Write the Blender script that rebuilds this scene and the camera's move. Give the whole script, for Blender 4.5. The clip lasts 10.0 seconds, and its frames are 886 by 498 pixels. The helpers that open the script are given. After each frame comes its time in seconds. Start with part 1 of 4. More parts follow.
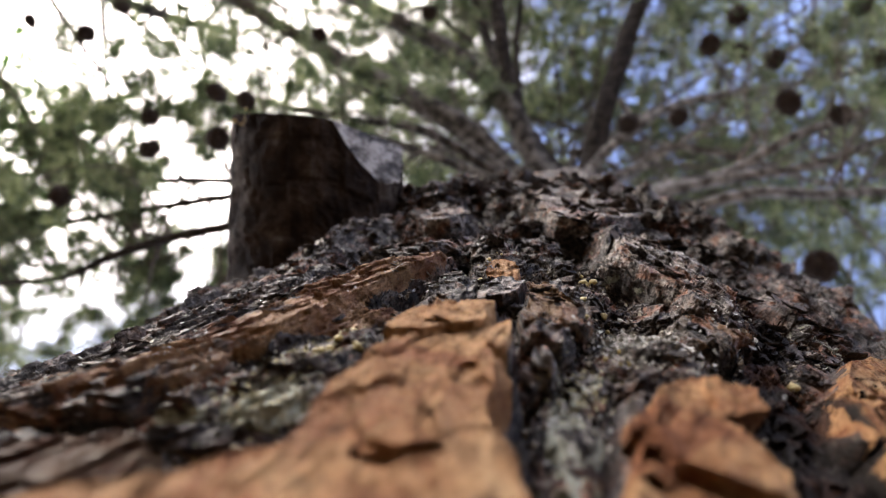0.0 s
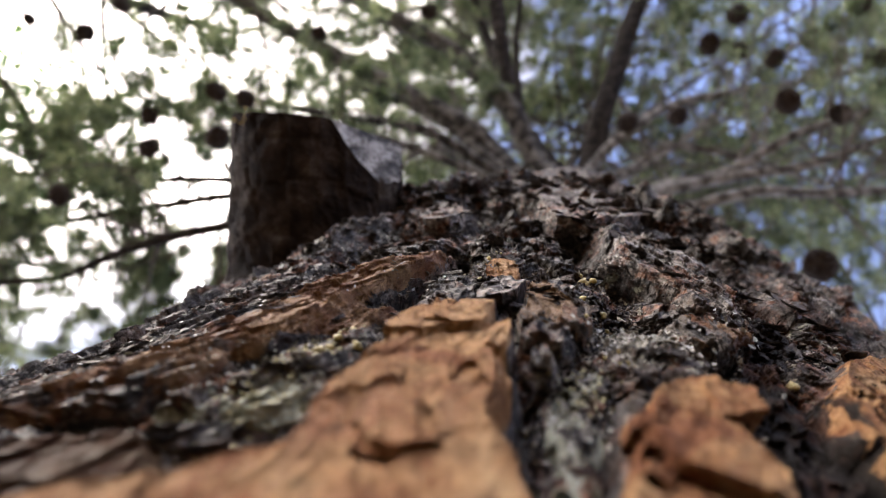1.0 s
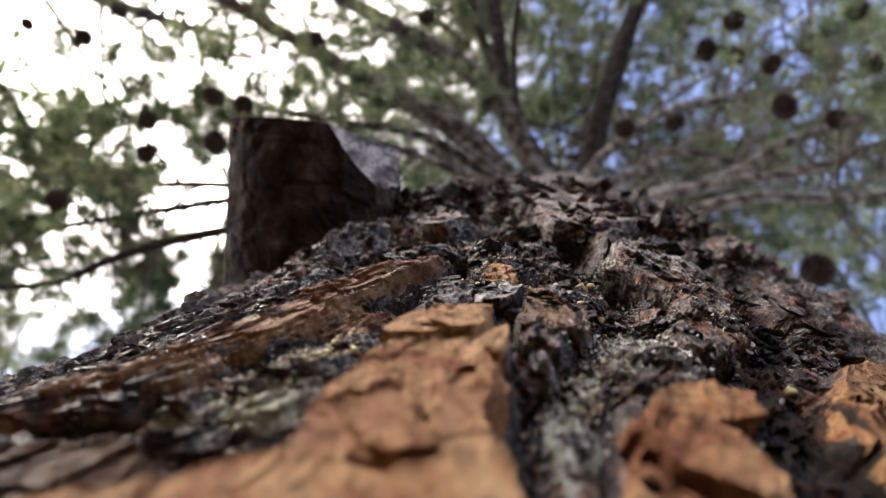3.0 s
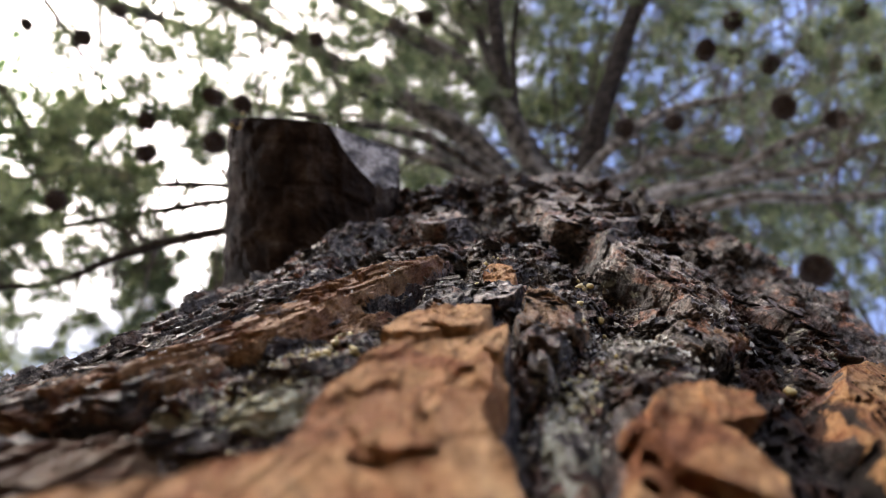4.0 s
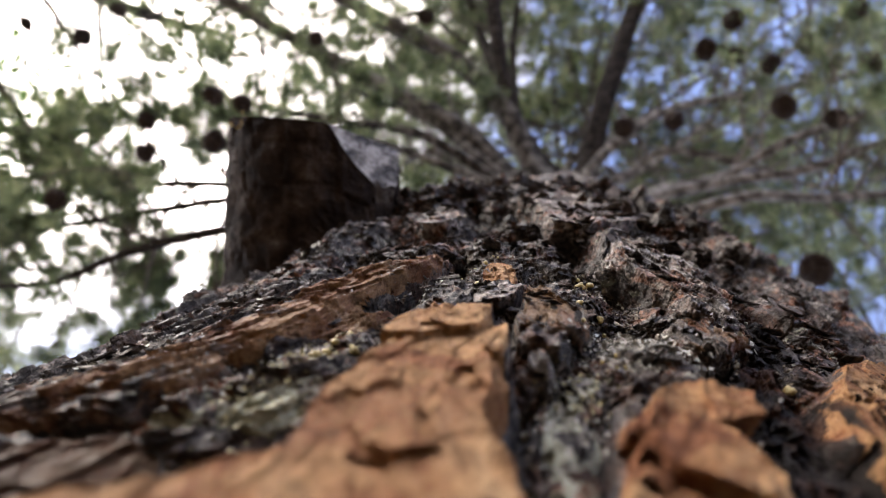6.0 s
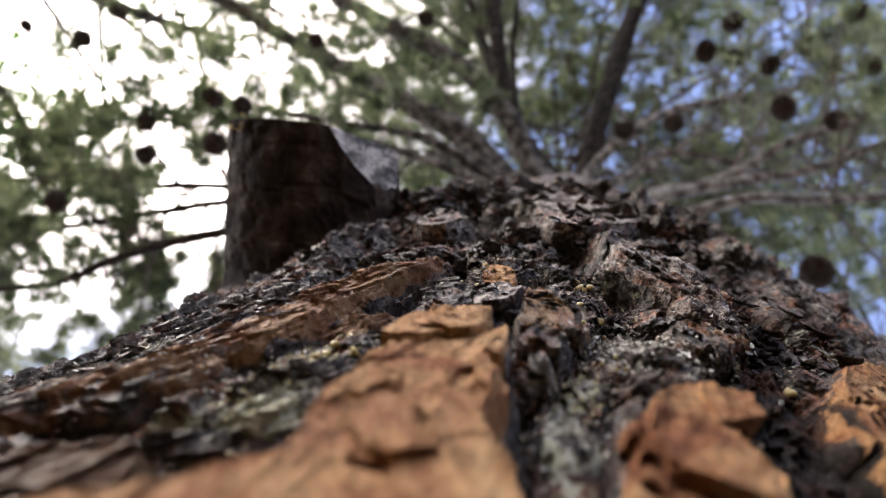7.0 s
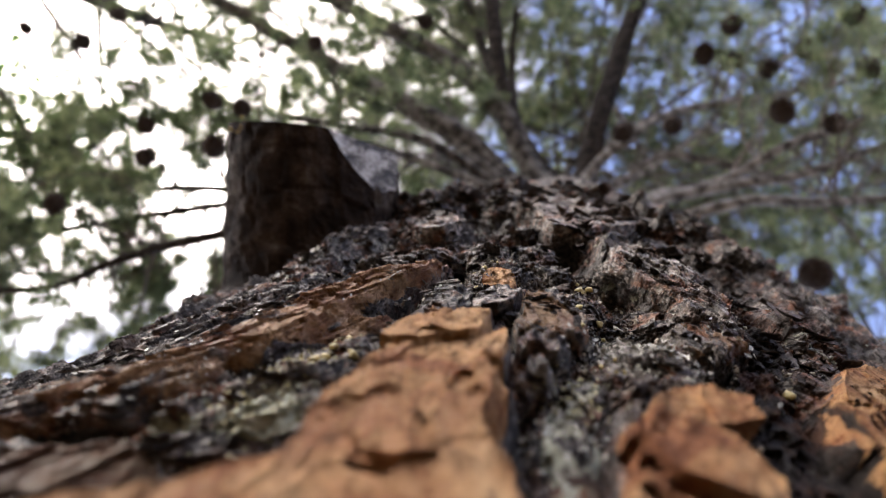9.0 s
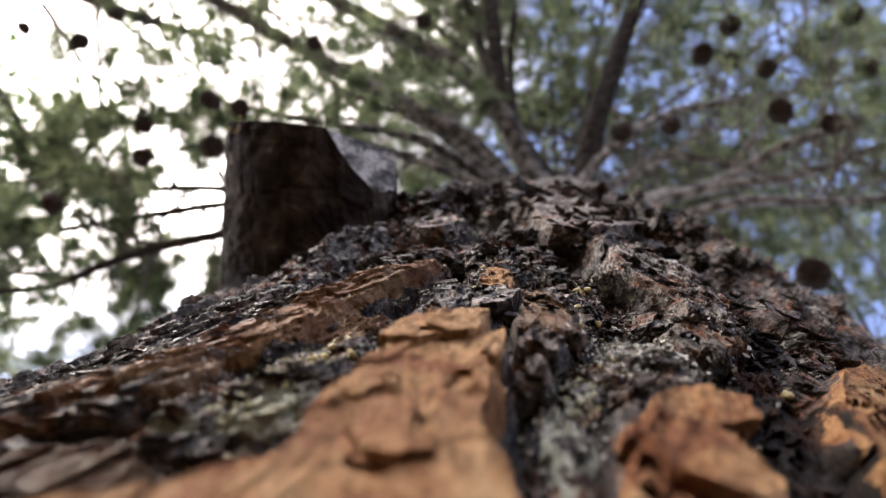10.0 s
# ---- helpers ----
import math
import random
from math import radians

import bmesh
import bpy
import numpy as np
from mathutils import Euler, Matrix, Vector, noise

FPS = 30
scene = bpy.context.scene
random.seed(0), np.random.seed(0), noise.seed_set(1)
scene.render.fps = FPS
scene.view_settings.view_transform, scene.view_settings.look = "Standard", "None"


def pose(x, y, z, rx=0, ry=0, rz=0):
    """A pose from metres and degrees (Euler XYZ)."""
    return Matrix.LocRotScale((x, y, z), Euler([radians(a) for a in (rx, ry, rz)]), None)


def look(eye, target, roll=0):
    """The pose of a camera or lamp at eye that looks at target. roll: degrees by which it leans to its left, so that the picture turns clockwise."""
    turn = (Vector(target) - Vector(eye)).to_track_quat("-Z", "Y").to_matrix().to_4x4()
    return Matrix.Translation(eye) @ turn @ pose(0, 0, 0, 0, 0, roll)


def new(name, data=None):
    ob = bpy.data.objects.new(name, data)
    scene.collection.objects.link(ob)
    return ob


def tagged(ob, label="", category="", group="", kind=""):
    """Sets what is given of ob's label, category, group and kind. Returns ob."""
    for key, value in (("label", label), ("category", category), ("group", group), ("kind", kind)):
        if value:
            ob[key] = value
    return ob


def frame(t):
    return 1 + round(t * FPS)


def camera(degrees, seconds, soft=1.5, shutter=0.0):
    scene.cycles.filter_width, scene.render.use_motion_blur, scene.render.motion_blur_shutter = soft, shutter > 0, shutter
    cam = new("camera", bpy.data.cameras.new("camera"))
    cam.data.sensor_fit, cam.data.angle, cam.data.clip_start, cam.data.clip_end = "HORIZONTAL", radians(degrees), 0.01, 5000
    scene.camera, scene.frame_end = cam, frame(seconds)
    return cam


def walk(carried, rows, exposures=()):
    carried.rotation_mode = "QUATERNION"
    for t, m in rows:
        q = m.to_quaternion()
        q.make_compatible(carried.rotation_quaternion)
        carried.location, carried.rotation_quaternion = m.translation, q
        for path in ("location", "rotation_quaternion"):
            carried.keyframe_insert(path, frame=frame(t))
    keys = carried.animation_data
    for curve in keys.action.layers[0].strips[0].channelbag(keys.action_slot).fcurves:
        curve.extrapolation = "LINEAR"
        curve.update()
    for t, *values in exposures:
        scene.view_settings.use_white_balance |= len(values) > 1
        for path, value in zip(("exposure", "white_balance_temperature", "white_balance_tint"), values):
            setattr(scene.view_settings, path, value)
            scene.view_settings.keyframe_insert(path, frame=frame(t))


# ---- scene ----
# ---- camera ----
cam = camera(66, 10.0, soft=0.7)
cam.data.dof.use_dof = True
cam.data.dof.focus_distance = 0.14
cam.data.dof.aperture_fstop = 19.5
HOME = pose(0, -0.266, 1.3, 173.007, -9.544, -4.335)


def held(right, down):
    """The resting pose, turned so that the view slips by a few thousandths to the right and down."""
    return HOME @ pose(0, 0, 0, math.degrees(down / 1207), math.degrees(right / 1207), 0)


PATH = [(0, 6, -5), (0.5, 6, -6.6), (1, 5.2, -6.6), (1.5, 3.2, -3.2), (2, 2.6, -0.2), (2.5, 2, 1.5), (3.2, 1, 2.4), (4, 0.2, 2.6), (4.5, 0.3, 1.5),
        (5, 0, 0), (5.5, -0.1, 0), (6.2, 0, 2), (7, 0, 4.5), (7.5, -0.1, 6), (8, -0.3, 8), (8.5, -0.5, 9), (9, -1.5, 9.1), (9.5, -2, 9.1), (10, -4.2, 9)]
walk(cam, [(t, held(x, y)) for t, x, y in PATH], exposures=[(0, 0.95, 6600, 17), (10, 0.95, 6600, 17)])

# ---- sky and sun ----
SUN_UP, SUN_ROUND = 44, 242      # degrees: elevation, and azimuth clockwise from +y
SUN_WAY = Vector((math.sin(radians(SUN_ROUND)) * math.cos(radians(SUN_UP)), math.cos(radians(SUN_ROUND)) * math.cos(radians(SUN_UP)), math.sin(radians(SUN_UP))))
world = bpy.data.worlds.new("sky")
scene.world = world
world.use_nodes = True
wn, wl = world.node_tree.nodes, world.node_tree.links
wn.clear()
w_out, w_bg, w_sky = wn.new("ShaderNodeOutputWorld"), wn.new("ShaderNodeBackground"), wn.new("ShaderNodeTexSky")
w_sky.sky_type, w_sky.sun_disc = "NISHITA", False
w_sky.sun_elevation, w_sky.sun_rotation = radians(SUN_UP), radians(SUN_ROUND)
w_sky.air_density, w_sky.dust_density, w_sky.ozone_density = 1.0, 0.4, 4.5
w_bg.inputs["Strength"].default_value = 0.15
# thin bright cloud round the sun, thinning out to open blue
w_tc, w_dot, w_fac, w_noise, w_mix = (wn.new("ShaderNodeTexCoord"), wn.new("ShaderNodeVectorMath"), wn.new("ShaderNodeMapRange"),
                                      wn.new("ShaderNodeTexNoise"), wn.new("ShaderNodeMix"))
w_dot.operation = "DOT_PRODUCT"
w_dot.inputs[1].default_value = SUN_WAY
w_noise.inputs["Scale"].default_value, w_noise.inputs["Detail"].default_value = 2.6, 6
w_add = wn.new("ShaderNodeMath")
w_add.operation = "MULTIPLY_ADD"
w_add.inputs[1].default_value = 0.22
wl.new(w_tc.outputs["Generated"], w_dot.inputs[0])
wl.new(w_tc.outputs["Generated"], w_noise.inputs["Vector"])
wl.new(w_noise.outputs["Fac"], w_add.inputs[0])
wl.new(w_dot.outputs["Value"], w_add.inputs[2])
wl.new(w_add.outputs[0], w_fac.inputs["Value"])
w_fac.interpolation_type = "SMOOTHSTEP"
w_fac.inputs["From Min"].default_value, w_fac.inputs["From Max"].default_value = 0.85, 1.03
w_mix.data_type = "RGBA"
w_fac.inputs["To Min"].default_value = 0.011      # a thin veil over the whole sky
wl.new(w_fac.outputs[0], w_mix.inputs["Factor"])
w_deep = wn.new("ShaderNodeVectorMath")      # a deep clear blue between the clouds
w_deep.operation = "MULTIPLY"
w_deep.inputs[1].default_value = (1.42, 1.36, 1.50)
wl.new(w_sky.outputs[0], w_deep.inputs[0])
wl.new(w_deep.outputs[0], w_mix.inputs["A"])
w_mix.inputs["B"].default_value = (48, 46, 42, 1)
# pale warm haze low over the horizon
w_xyz, w_low, w_haze = wn.new("ShaderNodeSeparateXYZ"), wn.new("ShaderNodeMapRange"), wn.new("ShaderNodeMix")
w_low.interpolation_type, w_haze.data_type = "SMOOTHSTEP", "RGBA"
w_low.inputs["From Min"].default_value, w_low.inputs["From Max"].default_value = 0.10, 0.62
w_low.inputs["To Min"].default_value, w_low.inputs["To Max"].default_value = 0.3, 0.0
wl.new(w_tc.outputs["Generated"], w_xyz.inputs[0])
wl.new(w_xyz.outputs["Z"], w_low.inputs["Value"])
wl.new(w_low.outputs[0], w_haze.inputs["Factor"])
wl.new(w_mix.outputs["Result"], w_haze.inputs["A"])
w_haze.inputs["B"].default_value = (15, 14.6, 13.6, 1)
wl.new(w_haze.outputs["Result"], w_bg.inputs["Color"])
wl.new(w_bg.outputs[0], w_out.inputs[0])
sun = new("sun", bpy.data.lights.new("sun", "SUN"))
sun.data.energy, sun.data.angle, sun.data.color = 2.0, radians(10), (1, 0.93, 0.82)
sun.matrix_world = look(SUN_WAY * 50, (0, 0, 0))


# ---- materials ----
def material(name, rough=0.8, spec=0.4):
    m = bpy.data.materials.new(name)
    m.use_nodes = True
    b = m.node_tree.nodes["Principled BSDF"]
    b.inputs["Roughness"].default_value = rough
    b.inputs["Specular IOR Level"].default_value = spec
    return m, m.node_tree.nodes, m.node_tree.links, b


def noise_node(n, l, scale, detail=6, rough=0.6, stretch=(1, 1, 1), distort=0.0, seed=0.0):
    co, mp, tx = n.new("ShaderNodeTexCoord"), n.new("ShaderNodeMapping"), n.new("ShaderNodeTexNoise")
    mp.inputs["Scale"].default_value = stretch
    mp.inputs["Location"].default_value = (seed, seed * 0.7, -seed)
    l.new(co.outputs["Object"], mp.inputs["Vector"])
    l.new(mp.outputs[0], tx.inputs["Vector"])
    tx.inputs["Scale"].default_value, tx.inputs["Detail"].default_value = scale, detail
    tx.inputs["Roughness"].default_value, tx.inputs["Distortion"].default_value = rough, distort
    return tx.outputs["Fac"]


def ramp(n, l, fac, stops):
    r = n.new("ShaderNodeValToRGB")
    while len(r.color_ramp.elements) < len(stops):
        r.color_ramp.elements.new(0.5)
    for e, (at, c) in zip(r.color_ramp.elements, stops):
        e.position, e.color = at, (*c, 1)
    l.new(fac, r.inputs[0])
    return r.outputs[0]


def blend(n, l, fac, a, b):
    m = n.new("ShaderNodeMix")
    m.data_type = "RGBA"
    for value, slot in ((fac, "Factor"), (a, "A"), (b, "B")):
        if isinstance(value, (tuple, float, int)):
            m.inputs[slot].default_value = value if not isinstance(value, tuple) else (*value, 1)
        else:
            l.new(value, m.inputs[slot])
    return m.outputs["Result"]


def relief(n, l, b, pairs):
    """Bump from several grains: (height socket, depth in metres)."""
    last = None
    for h, depth in pairs:
        u = n.new("ShaderNodeBump")
        u.inputs["Strength"].default_value, u.inputs["Distance"].default_value = 1.0, depth
        l.new(h, u.inputs["Height"])
        if last is not None:
            l.new(last, u.inputs["Normal"])
        last = u.outputs[0]
    l.new(last, b.inputs["Normal"])


def grey(lo, hi):
    return [(lo, (0, 0, 0)), (hi, (1, 1, 1))]


def bark_material(name, tone=1.0, fresh=0.0, pale=1.0, lichen=0.0, dirt=0.5, gloss=0.3, seed=0.0, body=1.0):
    """Pine bark. fresh: share of clean orange cork; pale: how bleached the old layers are; dirt: how much black grime lies on them."""
    m, n, l, b = material(name, 0.6, 0.08 + 0.72 * gloss)
    grain = noise_node(n, l, 1500, 6, 0.7, (1, 1, 0.5), 0.3, seed)
    crumb = noise_node(n, l, 620, 5, 0.62, (1, 1, 0.5), 0.6, seed + 1)
    info = n.new("ShaderNodeObjectInfo")
    # old layers: each scale between brown, grey, silver and rust
    mixed, spread_, turns = noise_node(n, l, 46, 5, 0.6, (1, 1, 0.5), 0.4, seed + 51), n.new("ShaderNodeMath"), n.new("ShaderNodeMath")
    spread_.operation, turns.operation = "MULTIPLY_ADD", "FRACT"
    l.new(mixed, spread_.inputs[0])
    spread_.inputs[1].default_value = 1.6
    l.new(info.outputs["Random"], spread_.inputs[2])
    l.new(spread_.outputs[0], turns.inputs[0])
    own = ramp(n, l, turns.outputs[0], [(0.0, (0.030, 0.019, 0.013)), (0.25, (0.070, 0.049, 0.036)), (0.5, (0.135, 0.105, 0.082)), (0.68, (0.085, 0.037, 0.019)), (0.85, (0.19, 0.155, 0.128)), (1.0, (0.030, 0.019, 0.013))] if body == 1.0 else
               [(0.0, (0.16 * body, 0.130 * body, 0.108 * body)), (0.5, (0.24 * body, 0.205 * body, 0.178 * body)), (1.0, (0.14 * body, 0.105 * body, 0.083 * body))])
    old = blend(n, l, ramp(n, l, crumb, grey(0.40, 0.57)), blend(n, l, 0.80, own, (0.010, 0.007, 0.006)), blend(n, l, 0.22 * pale, own, (0.70, 0.64, 0.58)))
    rust = ramp(n, l, noise_node(n, l, 90, 8, 0.66, (1, 1, 0.6), 0.6, seed + 11), grey(0.49, 0.59))
    old = blend(n, l, rust, old, blend(n, l, ramp(n, l, crumb, grey(0.35, 0.65)), (0.060, 0.022, 0.012), (0.30, 0.125, 0.060)))
    grime = ramp(n, l, noise_node(n, l, 170, 8, 0.68, (1, 1, 0.55), 0.8, seed + 7), grey(0.36 + 0.22 * dirt, 0.43 + 0.22 * dirt))
    old = blend(n, l, grime, blend(n, l, 0.78, old, (0.012, 0.009, 0.008)), old)
    # orange cork, redder and darker in blotches
    cork = ramp(n, l, noise_node(n, l, 60, 9, 0.66, (1, 1, 0.6), 1.2, seed + 3),
                [(at, tuple(v * tone for v in c)) for at, c in ((0.28, (0.14, 0.046, 0.022)), (0.40, (0.31, 0.127, 0.056)), (0.50, (0.44, 0.233, 0.104)), (0.66, (0.60, 0.385, 0.200)))])
    cork = blend(n, l, ramp(n, l, noise_node(n, l, 160, 7, 0.65, (1, 1, 0.35), 0.7, seed + 5), grey(0.34, 0.50)), blend(n, l, 0.6, cork, (0.12 * tone, 0.040 * tone, 0.020 * tone)), cork)
    cork = blend(n, l, ramp(n, l, crumb, grey(0.36, 0.52)), blend(n, l, 0.55, cork, (0.060, 0.022, 0.012)), cork)
    cork = blend(n, l, ramp(n, l, grain, grey(0.34, 0.50)), blend(n, l, 0.60, cork, (0.055, 0.022, 0.012)), cork)
    pick = ramp(n, l, noise_node(n, l, 62, 9, 0.68, (1, 1, 0.5), 1.0, seed + 17), grey(0.25 + 0.45 * fresh, 0.30 + 0.45 * fresh))
    col = blend(n, l, pick, cork, old) if fresh > 0 else old
    if lichen > 0:
        crust = ramp(n, l, crumb, [(0.3, (0.14, 0.135, 0.085)), (0.55, (0.40, 0.40, 0.30)), (0.75, (0.62, 0.61, 0.53))])
        spots = ramp(n, l, noise_node(n, l, 105, 9, 0.7, (1, 1, 0.8), 0.6, seed + 29), grey(0.68 - 0.25 * lichen, 0.72 - 0.25 * lichen))
        col = blend(n, l, spots, col, crust)
    l.new(col, b.inputs["Base Color"])
    l.new(ramp(n, l, crumb, [(0.38, (0.85 - 0.15 * gloss,) * 3), (0.62, (0.60 - 0.32 * gloss,) * 3)]), b.inputs["Roughness"])
    relief(n, l, b, [(noise_node(n, l, 300, 9, 0.7, (1, 1, 0.5), 0.6, seed + 31), 0.0012), (crumb, 0.0012), (grain, 0.0010)])
    return m


BARK_OLD = bark_material("weathered_bark", 0.6, 0.0, 1.0, 0.25, 0.62, 0.33, 0)
BARKS = {"FRESH": bark_material("fresh_orange_bark", 1.0, 0.92, 1.0, 0.0, 0.3, 0.0, 40), "RIDGE": bark_material("red_brown_ridge_bark", 0.68, 0.75, 1.0, 0.05, 0.5, 0.15, 200),
         # DARK: near-black colour that stands in for shade in furrows and cuts
         "UMBER": bark_material("umber_bark", 0.11, 0.95, 0.2, 0.0, 0.8, 0.0, 260), "DARK": bark_material("shaded_furrow_bark", 0.3, 0.0, 0.0, 0.0, 1.0, 0.0, 280, 0.3),
         "CRUST": bark_material("lichen_crust", 0.5, 0.0, 1.0, 0.72, 0.3, 0.1, 310), "PALE": bark_material("pale_flaking_bark", 0.6, 0.05, 2.2, 0.45, 0.2, 0.5, 340, 1.7),
         "BROWN": bark_material("brown_layered_bark", 0.55, 0.50, 1.0, 0.12, 0.5, 0.3, 160), "GREY": bark_material("grey_flaky_bark", 0.6, 0.12, 1.0, 0.2, 0.6, 0.22, 120),
         "SILVER": bark_material("silver_grey_bark", 0.6, 0.08, 1.5, 0.1, 0.35, 0.45, 90, 1.25)}


def plain_material(name, stops, scale, rough=0.8, spec=0.3, bump=0.0, stretch=(1, 1, 1), through_light=0.0):
    m, n, l, b = material(name, rough, spec)
    f = noise_node(n, l, scale, 7, 0.62, stretch)
    l.new(ramp(n, l, f, stops), b.inputs["Base Color"])
    if bump:
        relief(n, l, b, [(f, bump)])
    if through_light:
        b.inputs["Transmission Weight"].default_value = 0
        b.inputs["Subsurface Weight"].default_value = 0
        t, mix = n.new("ShaderNodeBsdfTranslucent"), n.new("ShaderNodeMixShader")
        l.new(ramp(n, l, f, [(a, tuple(min(1, v * 1.5) for v in c)) for a, c in stops]), t.inputs[0])
        mix.inputs[0].default_value = through_light
        l.new(b.outputs[0], mix.inputs[1])
        l.new(t.outputs[0], mix.inputs[2])
        l.new(mix.outputs[0], n["Material Output"].inputs[0])
    return m


def flake_material(name, size):
    """Thin lifted bark scales, each a tone of its own between silver grey, brown and rust."""
    m, n, l, b = material(name, 0.7, 0.18)
    info, geo, add, fr = n.new("ShaderNodeObjectInfo"), n.new("ShaderNodeNewGeometry"), n.new("ShaderNodeMath"), n.new("ShaderNodeMath")
    l.new(info.outputs["Random"], add.inputs[0])
    l.new(geo.outputs["Random Per Island"], add.inputs[1])
    fr.operation = "FRACT"
    l.new(add.outputs[0], fr.inputs[0])
    tone = ramp(n, l, fr.outputs[0], [(0.0, (0.035, 0.025, 0.020)), (0.3, (0.10, 0.075, 0.058)), (0.55, (0.20, 0.165, 0.14)), (0.70, (0.13, 0.056, 0.028)), (0.85, (0.25, 0.215, 0.19)), (1.0, (0.05, 0.032, 0.023))])
    grain = noise_node(n, l, 800 * size, 4, 0.65, (1, 0.8, 0.6), 0.5)
    dirt = ramp(n, l, noise_node(n, l, 260 * size, 6, 0.65, (1, 1, 0.6), 0.4, 9), grey(0.40, 0.56))
    col = blend(n, l, dirt, tone, blend(n, l, 0.85, tone, (0.035, 0.028, 0.024)))
    col = blend(n, l, ramp(n, l, grain, grey(0.38, 0.58)), blend(n, l, 0.75, col, (0.04, 0.03, 0.026)), col)
    l.new(col, b.inputs["Base Color"])
    l.new(ramp(n, l, grain, [(0.4, (0.8, 0.8, 0.8)), (0.6, (0.58, 0.58, 0.58))]), b.inputs["Roughness"])
    relief(n, l, b, [(grain, 0.0007 / size)])
    return m


FLAKE, FLAKE_JOINED = flake_material("bark_flake", 0.007), flake_material("loose_bark", 1.0)
CRUMB = plain_material("bark_crumbs", [(0.42, (0.012, 0.009, 0.007)), (0.50, (0.075, 0.052, 0.037)), (0.57, (0.24, 0.20, 0.15)), (0.66, (0.50, 0.47, 0.37))], 420, 0.7, 0.35)
# limb bark in three tones: how light falls on the limbs is coloured in
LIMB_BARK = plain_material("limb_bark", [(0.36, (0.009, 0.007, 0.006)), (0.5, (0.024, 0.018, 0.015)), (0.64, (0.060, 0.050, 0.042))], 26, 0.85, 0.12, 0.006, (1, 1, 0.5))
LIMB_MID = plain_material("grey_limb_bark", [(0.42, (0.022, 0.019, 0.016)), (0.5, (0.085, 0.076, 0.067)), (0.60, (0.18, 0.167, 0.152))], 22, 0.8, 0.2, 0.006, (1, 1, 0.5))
LIMB_LIT = plain_material("lit_limb_bark", [(0.40, (0.060, 0.053, 0.046)), (0.5, (0.17, 0.157, 0.142)), (0.60, (0.33, 0.315, 0.295))], 22, 0.8, 0.2, 0.006, (1, 1, 0.5))
TWIG_BARK = plain_material("twig_bark", [(0.3, (0.05, 0.038, 0.032)), (0.6, (0.17, 0.145, 0.128))], 40, 0.75, 0.3, 0.002)
NEEDLES = plain_material("pine_needles", [(0.40, (0.030, 0.042, 0.019)), (0.5, (0.115, 0.146, 0.068)), (0.60, (0.26, 0.29, 0.155))], 11, 0.5, 0.4, 0, (1, 1, 1), 0.62)
LEAVES = plain_material("broad_leaves", [(0.38, (0.026, 0.060, 0.015)), (0.5, (0.080, 0.165, 0.036)), (0.62, (0.17, 0.29, 0.07))], 9, 0.4, 0.45, 0, (1, 1, 1), 0.55)
CONE = plain_material("cone_scales", [(0.3, (0.022, 0.015, 0.011)), (0.6, (0.055, 0.036, 0.026)), (0.8, (0.10, 0.07, 0.05))], 60, 0.7, 0.3, 0.002)
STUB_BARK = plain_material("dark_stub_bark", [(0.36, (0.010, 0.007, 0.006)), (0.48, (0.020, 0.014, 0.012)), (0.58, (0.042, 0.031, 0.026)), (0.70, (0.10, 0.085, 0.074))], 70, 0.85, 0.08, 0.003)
# one cut wood, coloured pale on the lit side, near-black on the shaded end
LIT_WORN = plain_material("lit_grey_wood", [(0.40, (0.030, 0.025, 0.021)), (0.5, (0.17, 0.150, 0.132)), (0.58, (0.44, 0.40, 0.365))], 120, 0.7, 0.3, 0.006, (1, 1, 0.45))
SHADED_SAWN = plain_material("shaded_sawn_wood", [(0.38, (0.006, 0.005, 0.004)), (0.5, (0.018, 0.014, 0.012)), (0.62, (0.060, 0.050, 0.042))], 130, 0.85, 0.12, 0.003, (1, 1, 0.35))
LICHEN = plain_material("pale_lichen", [(0.38, (0.14, 0.130, 0.10)), (0.5, (0.33, 0.31, 0.26)), (0.62, (0.52, 0.50, 0.45))], 700, 0.75, 0.3, 0.0006)
YELLOW_LICHEN = plain_material("yellow_lichen", [(0.38, (0.10, 0.080, 0.032)), (0.5, (0.25, 0.215, 0.10)), (0.62, (0.42, 0.38, 0.24))], 700, 0.75, 0.3, 0.0006)
RESIN = plain_material("dried_resin", [(0.38, (0.13, 0.085, 0.024)), (0.5, (0.28, 0.205, 0.062)), (0.64, (0.42, 0.345, 0.14))], 420, 0.45, 0.5, 0.0006)
STREAK = plain_material("white_resin_crust", [(0.3, (0.40, 0.36, 0.33)), (0.6, (0.66, 0.63, 0.61))], 420, 0.55, 0.5, 0.0008)
LITTER = plain_material("needle_litter", [(0.3, (0.03, 0.02, 0.011)), (0.5, (0.07, 0.048, 0.028)), (0.7, (0.13, 0.095, 0.058))], 8, 0.95, 0.1, 0.02)


# ---- meshes ----
def mesh_of(name, verts, faces, mat, smooth_shade=False):
    me = bpy.data.meshes.new(name)
    verts, faces = np.asarray(verts, dtype=np.float32), np.asarray(faces, dtype=np.int32)
    k = faces.shape[1]
    me.vertices.add(len(verts))
    me.vertices.foreach_set("co", verts.ravel())
    me.loops.add(faces.size)
    me.loops.foreach_set("vertex_index", faces.ravel())
    me.polygons.add(len(faces))
    me.polygons.foreach_set("loop_start", np.arange(0, faces.size, k, dtype=np.int32))
    me.polygons.foreach_set("loop_total", np.full(len(faces), k, dtype=np.int32))
    me.update(calc_edges=True)
    me.polygons.foreach_set("use_smooth", np.full(len(faces), smooth_shade))
    me.materials.append(mat)
    me.validate()
    return me


